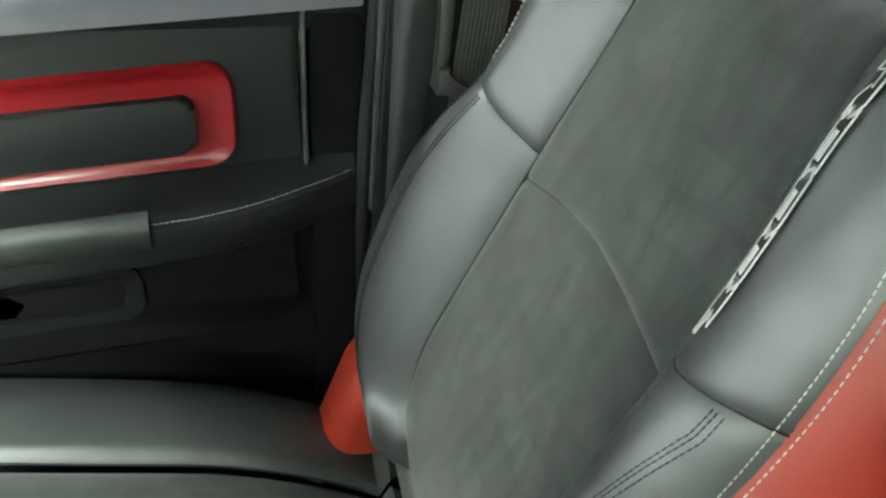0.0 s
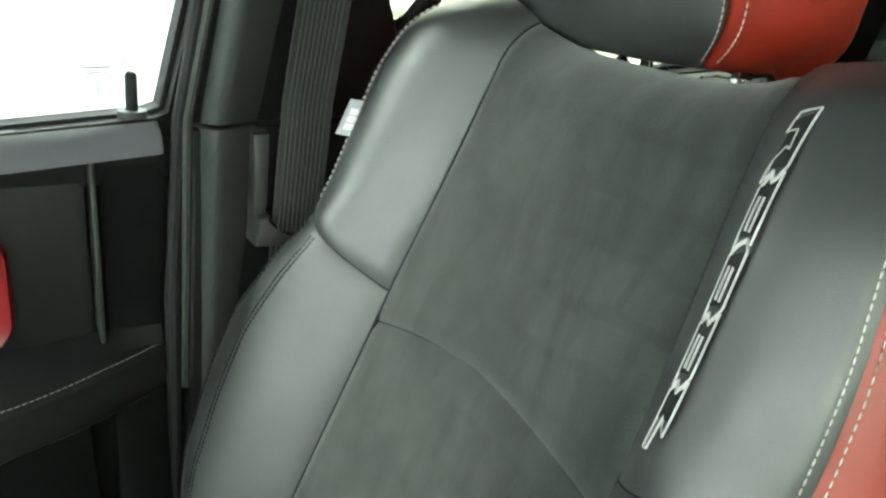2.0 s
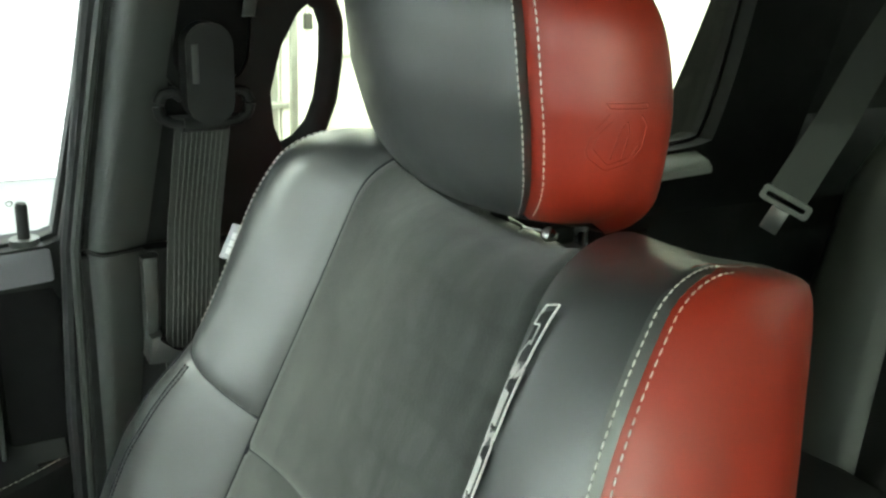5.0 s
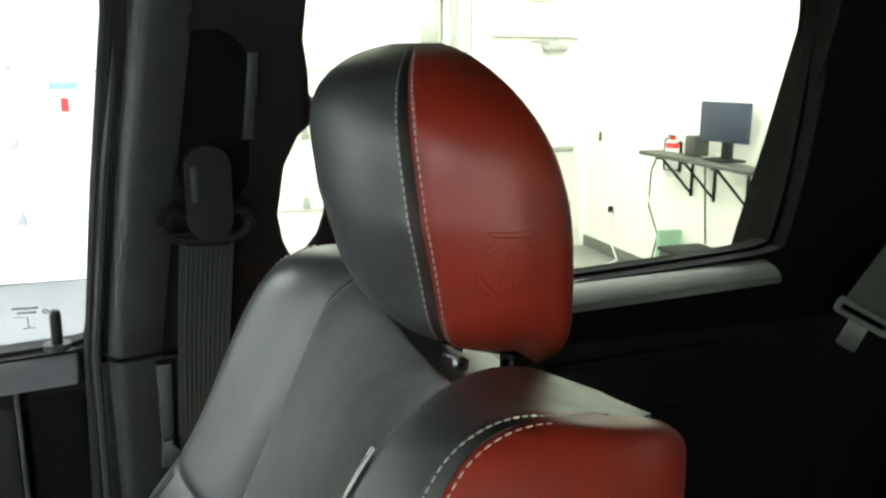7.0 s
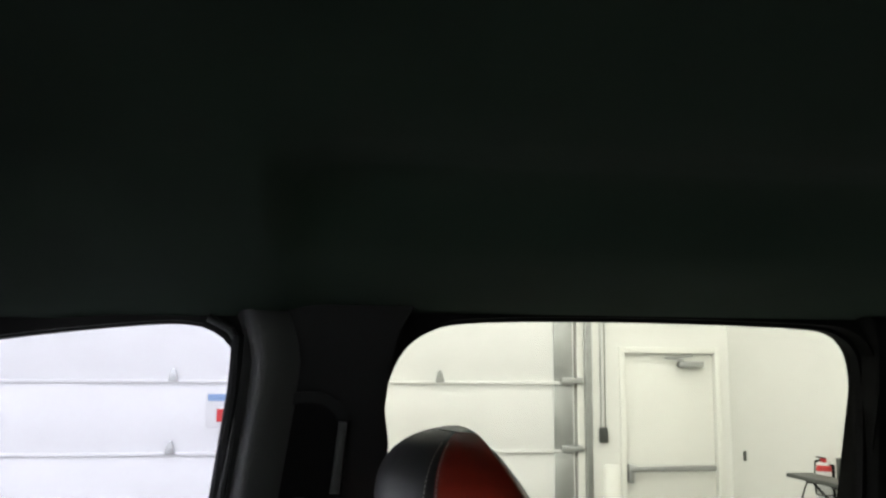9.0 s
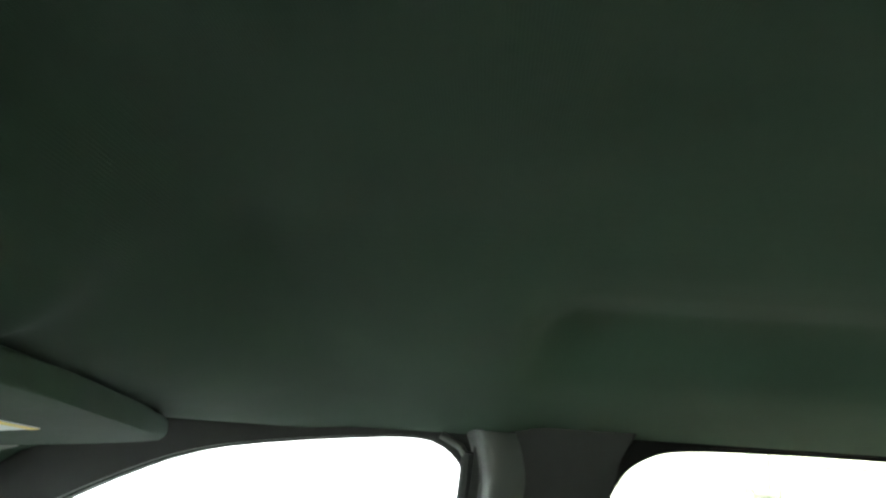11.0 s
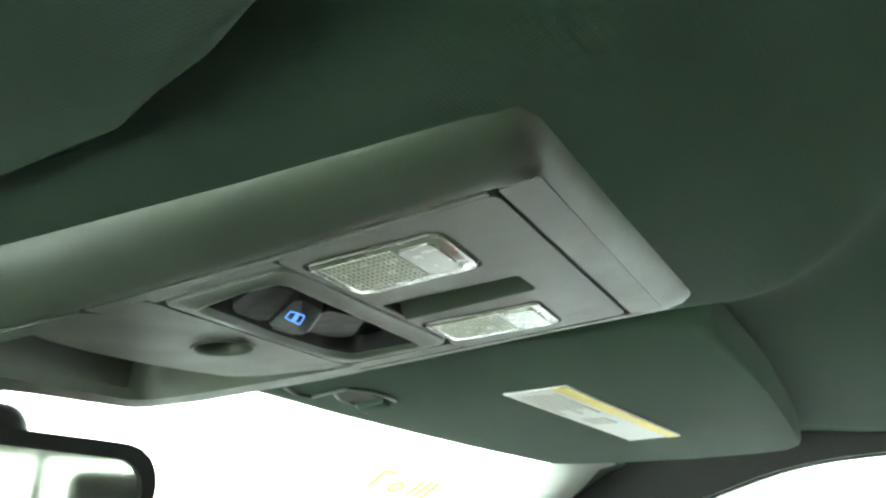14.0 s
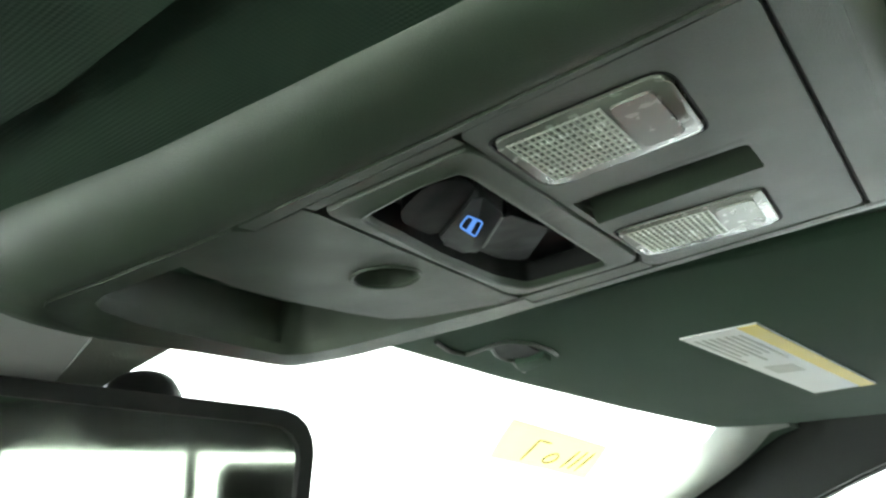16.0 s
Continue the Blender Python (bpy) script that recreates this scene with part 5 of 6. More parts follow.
for k in range(9):
    d = -0.018 + 0.0045 * k
    part("webbing_rib", tube([(p[0][0] + 0.0245 + d, float(SIDE(p[0][2])) + (p[0][1] - float(SIDE(p[0][2]))) - 0.0006, p[0][2]) for p in wb[:4]], 0.0010, 6), WEBBING, belt)
yr = float(SIDE(1.71)) - 0.034
for sd in (1, -1):
    ear = [(0.553 + sd * a_, yr - 0.004, 1.707 + b_) for a_, b_ in ((0.020, 0.014), (0.027, 0.021), (0.036, 0.019), (0.040, 0.010), (0.038, 0.000), (0.030, -0.006), (0.018, -0.008))]
    ear = [tuple(np.array([np.interp(q_, range(7), [p[k] for p in ear]) for k in range(3)])) for q_ in np.linspace(0, 6, 20)]
    part("guide_ear", tube(ear, 0.005, 10, rad=[0.0036 + 0.0018 * math.sin(math.pi * k / 19) for k in range(20)]), PLASTIC, belt, "grey belt ring ear")
part("guide_bar", tube([(0.534, yr - 0.003, 1.699), (0.572, yr - 0.003, 1.699)], 0.0065, 12), PLASTIC, belt)
part("ring_bar", box((0.522, yr - 0.005, 1.700), (0.584, yr + 0.003, 1.707), 0.002), PLASTIC, belt)
part("ring_cover", prism(rounded(0.536, 1.700, 0.577, 1.786, 0.0195, 10), "y", yr - 0.014, yr + 0.012, 0.011, 6), PLASTIC, belt)
# Lighter strip stands for the vertical highlight on the ring cover.
part("cover_highlight", box((0.541, yr - 0.0145, 1.735), (0.547, yr - 0.0122, 1.768), 0.001), TRIM, belt)
ya = float(SIDE(1.5))
part("belt_guide", prism([(0.498, 1.568), (0.514, 1.568), (0.512, 1.50), (0.507, 1.478), (0.499, 1.480)], "y", ya - 0.040, ya - 0.0145, 0.004), TRIM, belt)
part("guide_lip", prism([(0.497, 1.462), (0.541, 1.458), (0.543, 1.468), (0.515, 1.474), (0.511, 1.492), (0.500, 1.490)], "y", ya - 0.050, ya - 0.0145, 0.004), TRIM, belt)

# ---- rear door and bench ----
rd = thing("rear_door", (0.95, 0.86, 0.8), "closed plain black rear truck door", "door")
part("panel", prism([(0.66, 0.86), (1.42, 0.86), (1.42, 1.556), (0.64, 1.556)], "y", 0.862, 0.925, 0.01), PLASTIC, rd)
for z, x0, x1 in ((1.47, 0.72, 1.22), (1.40, 0.72, 1.18), (1.20, 0.9, 1.35)):
    part("panel_rib", tube([(x0, 0.861, z), ((x0 + x1) / 2, 0.855, z + 0.006), (x1, 0.861, z + 0.012)], 0.006, 8), PLASTIC, rd)
rc = thing("rear_pillar_trim", (1.4, 0.8, 1.3), "black trim of the rear pillar", "pillar trim", kind="structure")
part("cover", prism([(1.30, 1.52), (1.295, 1.62), (1.275, 1.76), (1.255, 1.90), (1.25, 1.95), (1.22, 1.99), (1.75, 2.0), (1.80, 1.52)], "y", -0.012, 0.05, 0.008, 3, lambda c_: (c_.x, c_.y + float(SIDE(c_.z)) + 0.115 * (1.98 - c_.z) / 0.4, c_.z)), SHADEBLACK, rc)
bench = thing("rear_bench", (1.55, 0.0, 0.75), "dark grey fabric rear bench seat", "seat")
def bench_half(z):
    top = np.clip((z - 1.55) / 0.23, 0, 1.2)
    return 0.797 - 0.085 * top - 0.11 * np.clip((top - 0.72) / 0.22, 0, 1) ** 2


def bench_seam(z):
    return 0.640 + 0.14 * (z - 1.40)


def bench_back(side, name, material):
    """One field of the backrest: the middle (0) or a side wing (1, -1)."""
    rows_ = []
    for z in np.linspace(1.10, 1.750, 44):
        top = np.clip((z - 1.62) / 0.13, 0, 1)
        half, seam_ = float(bench_half(z)), min(float(bench_seam(z)), float(bench_half(z)) - 0.012)
        ends = (-seam_, seam_) if side == 0 else ((seam_, half) if side > 0 else (-half, -seam_))
        row = []
        for k in np.linspace(0, 1, 40 if side == 0 else 14):
            y_ = ends[0] + (ends[1] - ends[0]) * k
            gap = min(k, 1 - k) * (ends[1] - ends[0]) if side == 0 else abs(abs(y_) - seam_)
            wing = 0.028 * math.sin(math.pi * np.clip((abs(y_) - seam_) / max(half - seam_, 0.01), 0, 1)) if side else 0.006 * math.cos(y_ * 8)
            edge = 0.05 * max(0, 1 - (half - abs(y_)) / 0.03) ** 2
            row.append((1.42 + 0.30 * (z - 1.10) + 0.03 * top ** 3 - wing + edge - float(pil(gap, 0.008)), y_, z))
        rows_.append(row)
    part(name, sheet(np.array(rows_)[:, ::-1], 0.05), material, bench)


bench_back(0, "backrest", REARFABRIC)
bench_back(1, "backrest_wing", REARWING)
bench_back(-1, "backrest_wing", REARWING)
for yc in (0.44, -0.44):
    part("headrest", box((1.625, yc - 0.155, 1.782), (1.715, yc + 0.155, 1.93), 0.035, 4), REARFABRIC, bench)
    for d in (-0.06, 0.06):
        part("headrest_post", tube([(1.665, yc + d, 1.74), (1.665, yc + d, 1.80)], 0.006, 10), CHROME, bench)
part("cushion", box((0.98, -0.78, 1.0), (1.46, 0.78, 1.168), 0.045, 4), REARFABRIC, bench)
part("base", box((1.05, -0.76, 0.751), (1.44, 0.76, 0.998), 0.02), PLASTIC, bench)
bk = thing("belt_buckle", (1.43, 0.31, 1.16), "black belt buckle with a red release button", "buckle")
part("body", box((1.395, 0.292, 1.150), (1.435, 0.328, 1.215), 0.008, 3), PLASTIC, bk)
part("release_button", box((1.388, 0.297, 1.176), (1.3945, 0.323, 1.212), 0.003), REDBUTTON, bk, "bright red release button")
rb = thing("rear_belt", (1.45, 0.8, 1.4), "dark rear seat belt with a metal latch", "seat belt")
ctr = [(1.66, 0.76, 1.93), (1.48, 0.735, 1.74), (1.40, 0.715, 1.66), (1.30, 0.692, 1.575)]
rows = []
for p in ctr:
    rows.append([(p[0] - d * 0.50, p[1] + d * 0.80, p[2] + d * 0.33) for d in np.linspace(-0.026, 0.026, 6)])
part("webbing", sheet(np.array(rows), 0.0016), WEBBING, rb)
lt = Matrix.Translation((1.292, 0.688, 1.566)) @ Matrix.Rotation(radians(122), 4, "Z") @ Matrix.Rotation(radians(-22), 4, "Y")
lb = loop_wall(resample(rounded(-0.034, -0.010, 0.034, 0.010, 0.005), 40), resample(rounded(-0.027, -0.004, 0.027, 0.004, 0.002), 40), "y", -0.003, 0.003)
bmesh.ops.transform(lb, matrix=lt, verts=lb.verts)
part("latch", lb, STEELDARK, rb, "steel belt latch")
lt_ = box((-0.012, -0.002, -0.045), (0.012, 0.002, -0.011), 0.0015)
bmesh.ops.transform(lt_, matrix=lt, verts=lt_.verts)
part("latch_tongue", lt_, STEELDARK, rb, "steel belt latch")

# ---- overhead console ----
def cz(x):
    return 1.948 + 0.147 * x


def on_face(x, y, up=0.0):
    return (x, y, cz(x) + up)


con = thing("overhead_console", (0.10, 0.0, 1.97), "dark grey overhead console with map lamps and switches", "console")
CON_BASE = [(-0.0300, -0.0550), (-0.0205, -0.0735), (-0.0067, -0.0870), (0.0208, -0.0830), (0.08, -0.0765), (0.168, -0.0735), (0.240, -0.073), (0.222, 0.073), (0.054, 0.0745), (-0.017, 0.067), (-0.0470, 0.0560), (-0.0400, 0.0)]
CC = (0.100, 0.0)


def con_loop(dx_, dy_, n=140):
    """The console's outline grown by dx_ along and dy_ across, with round corners."""
    pts = [(CC[0] + (x - CC[0]) * (1 + dx_ / 0.136), y * (1 + dy_ / 0.073)) for x, y in CON_BASE]
    fine = resample(pts, 360)
    P = np.array(fine)
    k = np.hanning(11)
    k /= k.sum()
    P = np.stack([np.convolve(np.pad(P[:, c], 5, mode="wrap"), k, "valid") for c in (0, 1)], -1)
    P[:, 0] -= 0.030 * max(0.0, dy_ / 0.022) * np.clip((0.02 - P[:, 0]) / 0.06, 0, 1) * np.clip(-P[:, 1] / 0.05, 0, 1)
    return ringed([tuple(p) for p in P], CC, n)


def loft(loops, cap=False):
    """A skin through closed loops of equally many points."""
    bm = bmesh.new()
    rings = [[bm.verts.new(p) for p in loop] for loop in loops]
    n = len(rings[0])
    for r0, r1 in zip(rings, rings[1:]):
        for k in range(n):
            bm.faces.new((r0[k], r0[(k + 1) % n], r1[(k + 1) % n], r1[k]))
    if cap:
        bm.faces.new(rings[-1])
    return bm


def edge_up(x):
    """How the shell's outer edge lifts off the face towards the front."""
    return 1 + 7.6 * max(0.0, 0.235 - x) * (0.9 if x > -0.03 else 0.8)


shell_loops = []
for dx_, dy_, up_ in ((-0.0005, -0.0008, 0.004), (-0.0005, -0.0008, 0.0006), (0.0010, 0.0008, 0.0), (0.0030, 0.0040, 0.0006), (0.0055, 0.0120, 0.0020), (0.0078, 0.0180, 0.0044), (0.0092, 0.0212, 0.0072), (0.0096, 0.0224, 0.0090), (0.0090, 0.0222, 0.0112), (0.0080, 0.0210, 0.03)):
    shell_loops.append([(x, y, cz(x) + up_ * (edge_up(x) if up_ > 0.0015 else 1)) for x, y in con_loop(dx_, dy_)])
part("shell", loft(shell_loops), CONSOLE, con, angle=60)


def pierced(outline, holes, up0, up1):
    """A plate on the console's face with holes through it."""
    bm = bmesh.new()
    edges = []
    for lp in [outline] + list(holes):
        vs = [bm.verts.new((x, y, up0)) for x, y in lp]
        edges += [bm.edges.new((vs[k], vs[(k + 1) % len(vs)])) for k in range(len(vs))]
    bmesh.ops.triangle_fill(bm, use_beauty=True, edges=edges)
    r_ = bmesh.ops.extrude_face_region(bm, geom=bm.faces[:])
    for g_ in r_["geom"]:
        if isinstance(g_, bmesh.types.BMVert):
            g_.co.z = up1
    for v in bm.verts:
        v.co.z += cz(v.co.x)
    return bm


def round_poly(pts, r=0.003, n=4):
    """A polygon with its corners rounded off."""
    out = []
    m_ = len(pts)
    for i in range(m_):
        a_, b_, c_ = (np.array(pts[(i + d) % m_], float) for d in (-1, 0, 1))
        ra = min(r, np.linalg.norm(a_ - b_) * 0.45)
        rc = min(r, np.linalg.norm(c_ - b_) * 0.45)
        p0, p2 = b_ + (a_ - b_) / np.linalg.norm(a_ - b_) * ra, b_ + (c_ - b_) / np.linalg.norm(c_ - b_) * rc
        for t in np.linspace(0, 1, n + 1):
            out.append(tuple(p0 * (1 - t) ** 2 + b_ * 2 * t * (1 - t) + p2 * t * t))
    return out


def grown(pts, d):
    """A polygon pushed outward by about d."""
    P = np.array(pts, float)
    c = P.mean(0)
    ex, ey = np.ptp(P[:, 0]) / 2, np.ptp(P[:, 1]) / 2
    return [(c[0] + (x - c[0]) * (1 + d / ex), c[1] + (y - c[1]) * (1 + d / ey)) for x, y in P]


BEZEL = round_poly([(0.1085, -0.0640), (0.1572, -0.0632), (0.1592, -0.0592), (0.1410, 0.0535), (0.1375, 0.0575), (0.0903, 0.0558), (0.0880, 0.0490)], 0.003)
WELL = round_poly([(0.1128, -0.0512), (0.1353, -0.0540), (0.1476, -0.0526), (0.1474, -0.0488), (0.1305, 0.0495), (0.0989, 0.0468), (0.0974, 0.0289), (0.1026, -0.0067), (0.1083, -0.0305)], 0.003)
LENS1 = round_poly([(0.1632, -0.0604), (0.2040, -0.0582), (0.2060, -0.0540), (0.2012, -0.0262), (0.1990, -0.0240), (0.1607, -0.0252), (0.1578, -0.0288)], 0.004)
LENS2 = round_poly([(0.1495, 0.0222), (0.1940, 0.0265), (0.1942, 0.0290), (0.1890, 0.0580), (0.1862, 0.0603), (0.1462, 0.0558), (0.1448, 0.0520)], 0.004)
SLOT = round_poly([(0.1540, -0.0104), (0.2040, -0.0068), (0.2018, 0.0097), (0.1512, 0.0089)], 0.002)
HC = (0.0777, -0.0065)
HOLE = [(HC[0] + 0.0112 * math.cos(t), HC[1] + 0.0118 * math.sin(t)) for t in np.linspace(0, 2 * math.pi, 41)[:-1]]

rear = round_poly([(0.1606, -0.0695), (0.2300, -0.0695), (0.2112, 0.0695), (0.1402, 0.0695), (0.1385, 0.0605), (0.1424, 0.0545)], 0.004)
part("rear_plate", pierced(rear, [grown(LENS1, 0.0007), grown(LENS2, 0.0007), SLOT], 0.0, 0.005), CONSOLE, con, angle=50)
part("rear_lip", pierced(round_poly([(0.2315, -0.0715), (0.2425, -0.0715), (0.2245, 0.0715), (0.2127, 0.0715)], 0.001), [], 0.0001, 0.005), CONSOLE, con)
part("gap", tube([on_face(0.2309, -0.0695, 0.0016), on_face(0.2120, 0.0695, 0.0016)], 0.0011, 8), RUBBER, con)
part("side_rail", pierced([(0.078, 0.0698), (0.211, 0.0705), (0.211, 0.0728), (0.078, 0.0738)], [], -0.0003, 0.006), CONSOLE, con)
part("side_rail", pierced([(0.088, -0.0698), (0.229, -0.0705), (0.229, -0.0722), (0.168, -0.0726), (0.088, -0.0755)], [], -0.0003, 0.006), CONSOLE, con)
# slot: a deep trough whose far side slopes back to the face
trough = np.array([[on_face(x0 + (x1 - x0) * k, y, up) for k in np.linspace(0, 1, 8)] for x0, x1, y, up in ((0.154, 0.2042, -0.0112, 0.0), (0.154, 0.2042, -0.0104, 0.011), (0.153, 0.2030, -0.0030, 0.009), (0.1526, 0.2027, -0.0010, 0.0070), (0.1512, 0.2018, 0.0088, 0.0008), (0.1512, 0.2018, 0.0098, 0.0004))])
part("slot_trough", sheet(trough, 0.0015), CONSOLE, con, angle=25)
for x0, x1 in ((0.1528, 0.1522), (0.2046, 0.2026)):
    part("slot_end", pierced([(x0 - 0.0006, -0.0104), (x0 + 0.0006, -0.0104), (x1 + 0.0006, 0.0090), (x1 - 0.0006, 0.0090)], [], 0.002, 0.012), CONSOLE, con)
# map lamps: a lens with a fine raised grid and a smooth push field
for outline, quad in ((LENS1, ((0.1645, -0.0582), (0.2030, -0.0562), (0.1985, -0.0262), (0.1600, -0.0275))), (LENS2, ((0.1505, 0.0248), (0.1922, 0.0288), (0.1868, 0.0577), (0.1468, 0.0535)))):
    q0, q1, q2, q3 = (np.array(p) for p in quad)

    def in_lens(a_, b_):
        return (q0 * (1 - a_) + q1 * a_) * (1 - b_) + (q3 * (1 - a_) + q2 * a_) * b_

    lp = part("lamp_lens", prism(outline, "z", -0.0006, 0.004, 0.0007, 2, lambda c: (c.x, c.y, cz(c.x) + c.z)), LENS, con, "clear ribbed map lamp lens")
    part("lens_rim", tube([on_face(x, y, 0.0004) for x, y in grown(outline, 0.0009) + grown(outline, 0.0009)[:1]], 0.0006, 6), ROCKER, lp)
    for k in range(15):
        a_ = 0.03 + 0.62 * k / 14
        part("lens_rib", tube([on_face(*in_lens(a_, b_), -0.0006) for b_ in np.linspace(0.05, 0.93, 5)], 0.00042, 5), LENSRIB, lp)
    for k in range(10):
        b_ = 0.07 + 0.84 * k / 9
        part("lens_rib", tube([on_face(*in_lens(a_, b_), -0.0006) for a_ in np.linspace(0.03, 0.65, 5)], 0.00036, 5), LENSRIB, lp)
    push = round_poly([tuple(in_lens(a_, b_)) for a_, b_ in ((0.70, 0.08), (0.97, 0.08), (0.97, 0.92), (0.70, 0.92))], 0.002)
    part("push_field", prism(push, "z", -0.0013, -0.0004, 0.00025, 2, lambda c: (c.x, c.y, cz(c.x) + c.z)), LENS, lp, angle=20)
# switch bezel: a flat rim that falls into a deep well
n_ = 150
WC = (0.123, -0.003)
bez = [[on_face(x, y, up) for x, y in ringed(lp_, WC, n_)] for lp_, up in ((grown(BEZEL, -0.0004), 0.006), (grown(BEZEL, -0.0004), 0.0004), (grown(BEZEL, -0.0009), -0.0004), (grown(WELL, 0.0042), -0.0005), (grown(WELL, 0.0030), -0.0010), (grown(WELL, 0.0012), -0.0006), (WELL, 0.0012), (grown(WELL, -0.0010), 0.0090))]
part("switch_bezel", loft(bez[:7]), CONSOLE, con, angle=40)
# Well wall and floor are coloured black in place of the recess's shade.
part("well_wall", loft(bez[6:]), ROCKER, con, "inside of the switch well, blackened for its shade", angle=40)
part("switch_well", prism(grown(WELL, 0.001), "z", 0.0085, 0.0105, 0, 2, lambda c: (c.x, c.y, cz(c.x) + c.z)), ROCKER, con)


def rocker(outline, face, name="rocker_switch"):
    """A switch key in the well; face gives the height of its pressed face."""
    b = prism(round_poly(outline, 0.004, 5), "z", 0.0, 0.012, 0.0022, 4)
    for vert in b.verts:
        x_, y_, up_ = vert.co.x, vert.co.y, vert.co.z
        vert.co.z = cz(x_) + up_ + face(x_, y_) * max(0.0, 1 - up_ / 0.012)
    return part(name, b, ROCKER, con, "black rocker switch", angle=50)


rocker([(0.1150, -0.0385), (0.1205, -0.0455), (0.1359, -0.0525), (0.1462, -0.0508), (0.1440, -0.0408), (0.1138, -0.0222)], lambda x, y: 0.0006 - 0.03 * (y + 0.05))
key = rocker([(0.1130, -0.0214), (0.1444, -0.0408), (0.1390, -0.0218), (0.1172, -0.0036), (0.1105, -0.0020)], lambda x, y: -0.0012)
rocker([(0.1108, -0.0012), (0.1176, -0.0028), (0.1385, -0.0204), (0.1350, 0.0072), (0.1068, 0.0345), (0.1052, 0.0205)], lambda x, y: 0.0006 + 0.09 * (y + 0.012))
part("key_edge", tube([on_face(0.1378, -0.0212, -0.0009), on_face(0.1180, -0.0048, -0.0009)], 0.0006, 8), TRIM, key, "grey key edge")
IC = [np.array(p) for p in ((0.1259, -0.0259), (0.1328, -0.0308), (0.1321, -0.0230), (0.1232, -0.0152))]


def on_key(p):
    return on_face(p[0], p[1], -0.0014)


ring_ = []
for k in range(4):
    a, b, c = IC[k - 1], IC[k], IC[(k + 1) % 4]
    for t in np.linspace(0, 1, 5):
        p0, p2 = b + (a - b) * 0.16, b + (c - b) * 0.16
        ring_.append(on_key(p0 * (1 - t) ** 2 + b * 2 * t * (1 - t) + p2 * t * t))
part("switch_icon", tube(ring_ + ring_[:1], 0.00030, 6), BLUEGLOW, key, "glowing blue window symbol")
band_ = [IC[0] + (IC[3] - IC[0]) * 0.40, IC[1] + (IC[2] - IC[1]) * 0.40, IC[1] + (IC[2] - IC[1]) * 0.66, IC[0] + (IC[3] - IC[0]) * 0.66]
part("switch_icon", prism([tuple(p) for p in band_], "z", -0.0015, -0.0011, 0, 2, lambda c: (c.x, c.y, cz(c.x) + c.z)), BLUEGLOW, key, "glowing blue window symbol")
# front plate with the round hole; its front edge curls into the glasses bin
BY = [-0.0690, -0.0640, -0.0400, -0.0110, 0.0150, 0.0353, 0.0460, 0.0530, 0.0580, 0.0690]
BX = [0.0520, 0.0490, 0.0420, 0.0384, 0.0375, 0.0390, 0.0480, 0.0640, 0.0760, 0.0900]


def bin_edge(y):
    return np.interp(y, BY, BX)


front = [(float(bin_edge(y)), y) for y in np.linspace(-0.069, 0.058, 40)] + [(0.0866, 0.0580), (0.0866, 0.0490), (0.1068, -0.0635), (0.1068, -0.0690)]
part("front_plate", pierced(front, [HOLE], 0.0, 0.006), CONSOLE, con, angle=50)
part("side_strip", pierced([(0.0782, 0.0592), (0.1385, 0.0592), (0.1385, 0.0692), (0.0850, 0.0692)], [], 0.0, 0.006), CONSOLE, con)
part("side_strip", pierced([(0.1082, -0.0655), (0.1592, -0.0645), (0.1592, -0.0692), (0.1082, -0.0692)], [], 0.0, 0.006), CONSOLE, con)
part("hole_wall", tube([on_face(HC[0], HC[1], 0.0012), on_face(HC[0], HC[1], 0.021)], 0.0116, 36, cap=False), CONSOLE, con)
part("hole_rim", tube([on_face(HC[0] + 0.0116 * math.cos(t), HC[1] + 0.0122 * math.sin(t), 0.0) for t in np.linspace(0, 2 * math.pi, 49)], 0.0008, 8), CONSOLE, con)
part("hole_floor", tube([on_face(HC[0], HC[1], 0.018), on_face(HC[0], HC[1], 0.020)], 0.015, 24), CONSOLE, con)
LIPY = [-0.0740, -0.0720, -0.0660, -0.0450, -0.0223, 0.0353, 0.0441, 0.0502, 0.0548, 0.0602]
LIPX = [0.0150, 0.0060, -0.0009, -0.0108, -0.0161, -0.0279, -0.0227, -0.0067, 0.0238, 0.0719]


def lip_edge(y):
    return float(np.interp(y, LIPY, LIPX))


bn_ = []
for t in np.linspace(0, 1, 28):
    row = []
    for y in np.linspace(-0.0748, 0.0608, 48):
        xb, xf = float(bin_edge(y)), lip_edge(y) - 0.002
        side_ = min(1.0, max(0.0, (y + 0.0748) / 0.008)) ** 0.6 * min(1.0, max(0.0, (0.0608 - y) / 0.012)) ** 0.6
        deep = 0.044 * min(1.0, t / 0.36) ** 1.6 * min(1.0, (1 - t) / 0.10) ** 0.7 * side_
        row.append(on_face(xb + (xf - xb) * t, y, max(deep, 0.0012 * t)))
    bn_.append(row)
part("bin", sheet(np.array(bn_)[:, ::-1], 0.003), CONSOLE, con, "open glasses bin")
# flat lip round the bin's front and sides
outer_ = sorted((p for p in con_loop(-0.0008, -0.0012) if p[0] < 0.088), key=lambda p: math.atan2(p[1], 0.1 - p[0]))
inner_ = [(0.0880, 0.0605), (0.0770, 0.0605)] + [(lip_edge(y), y) for y in LIPY[::-1]] + [(0.0334, -0.0717), (0.0531, -0.0695), (0.0880, -0.0695)]
part("bin_lip", pierced(outer_ + inner_, [], -0.0004, 0.005), CONSOLE, con, angle=50)

# ---- visor ----
def vz(x, y):
    return 1.978 + 0.072 * x - 0.069 * y


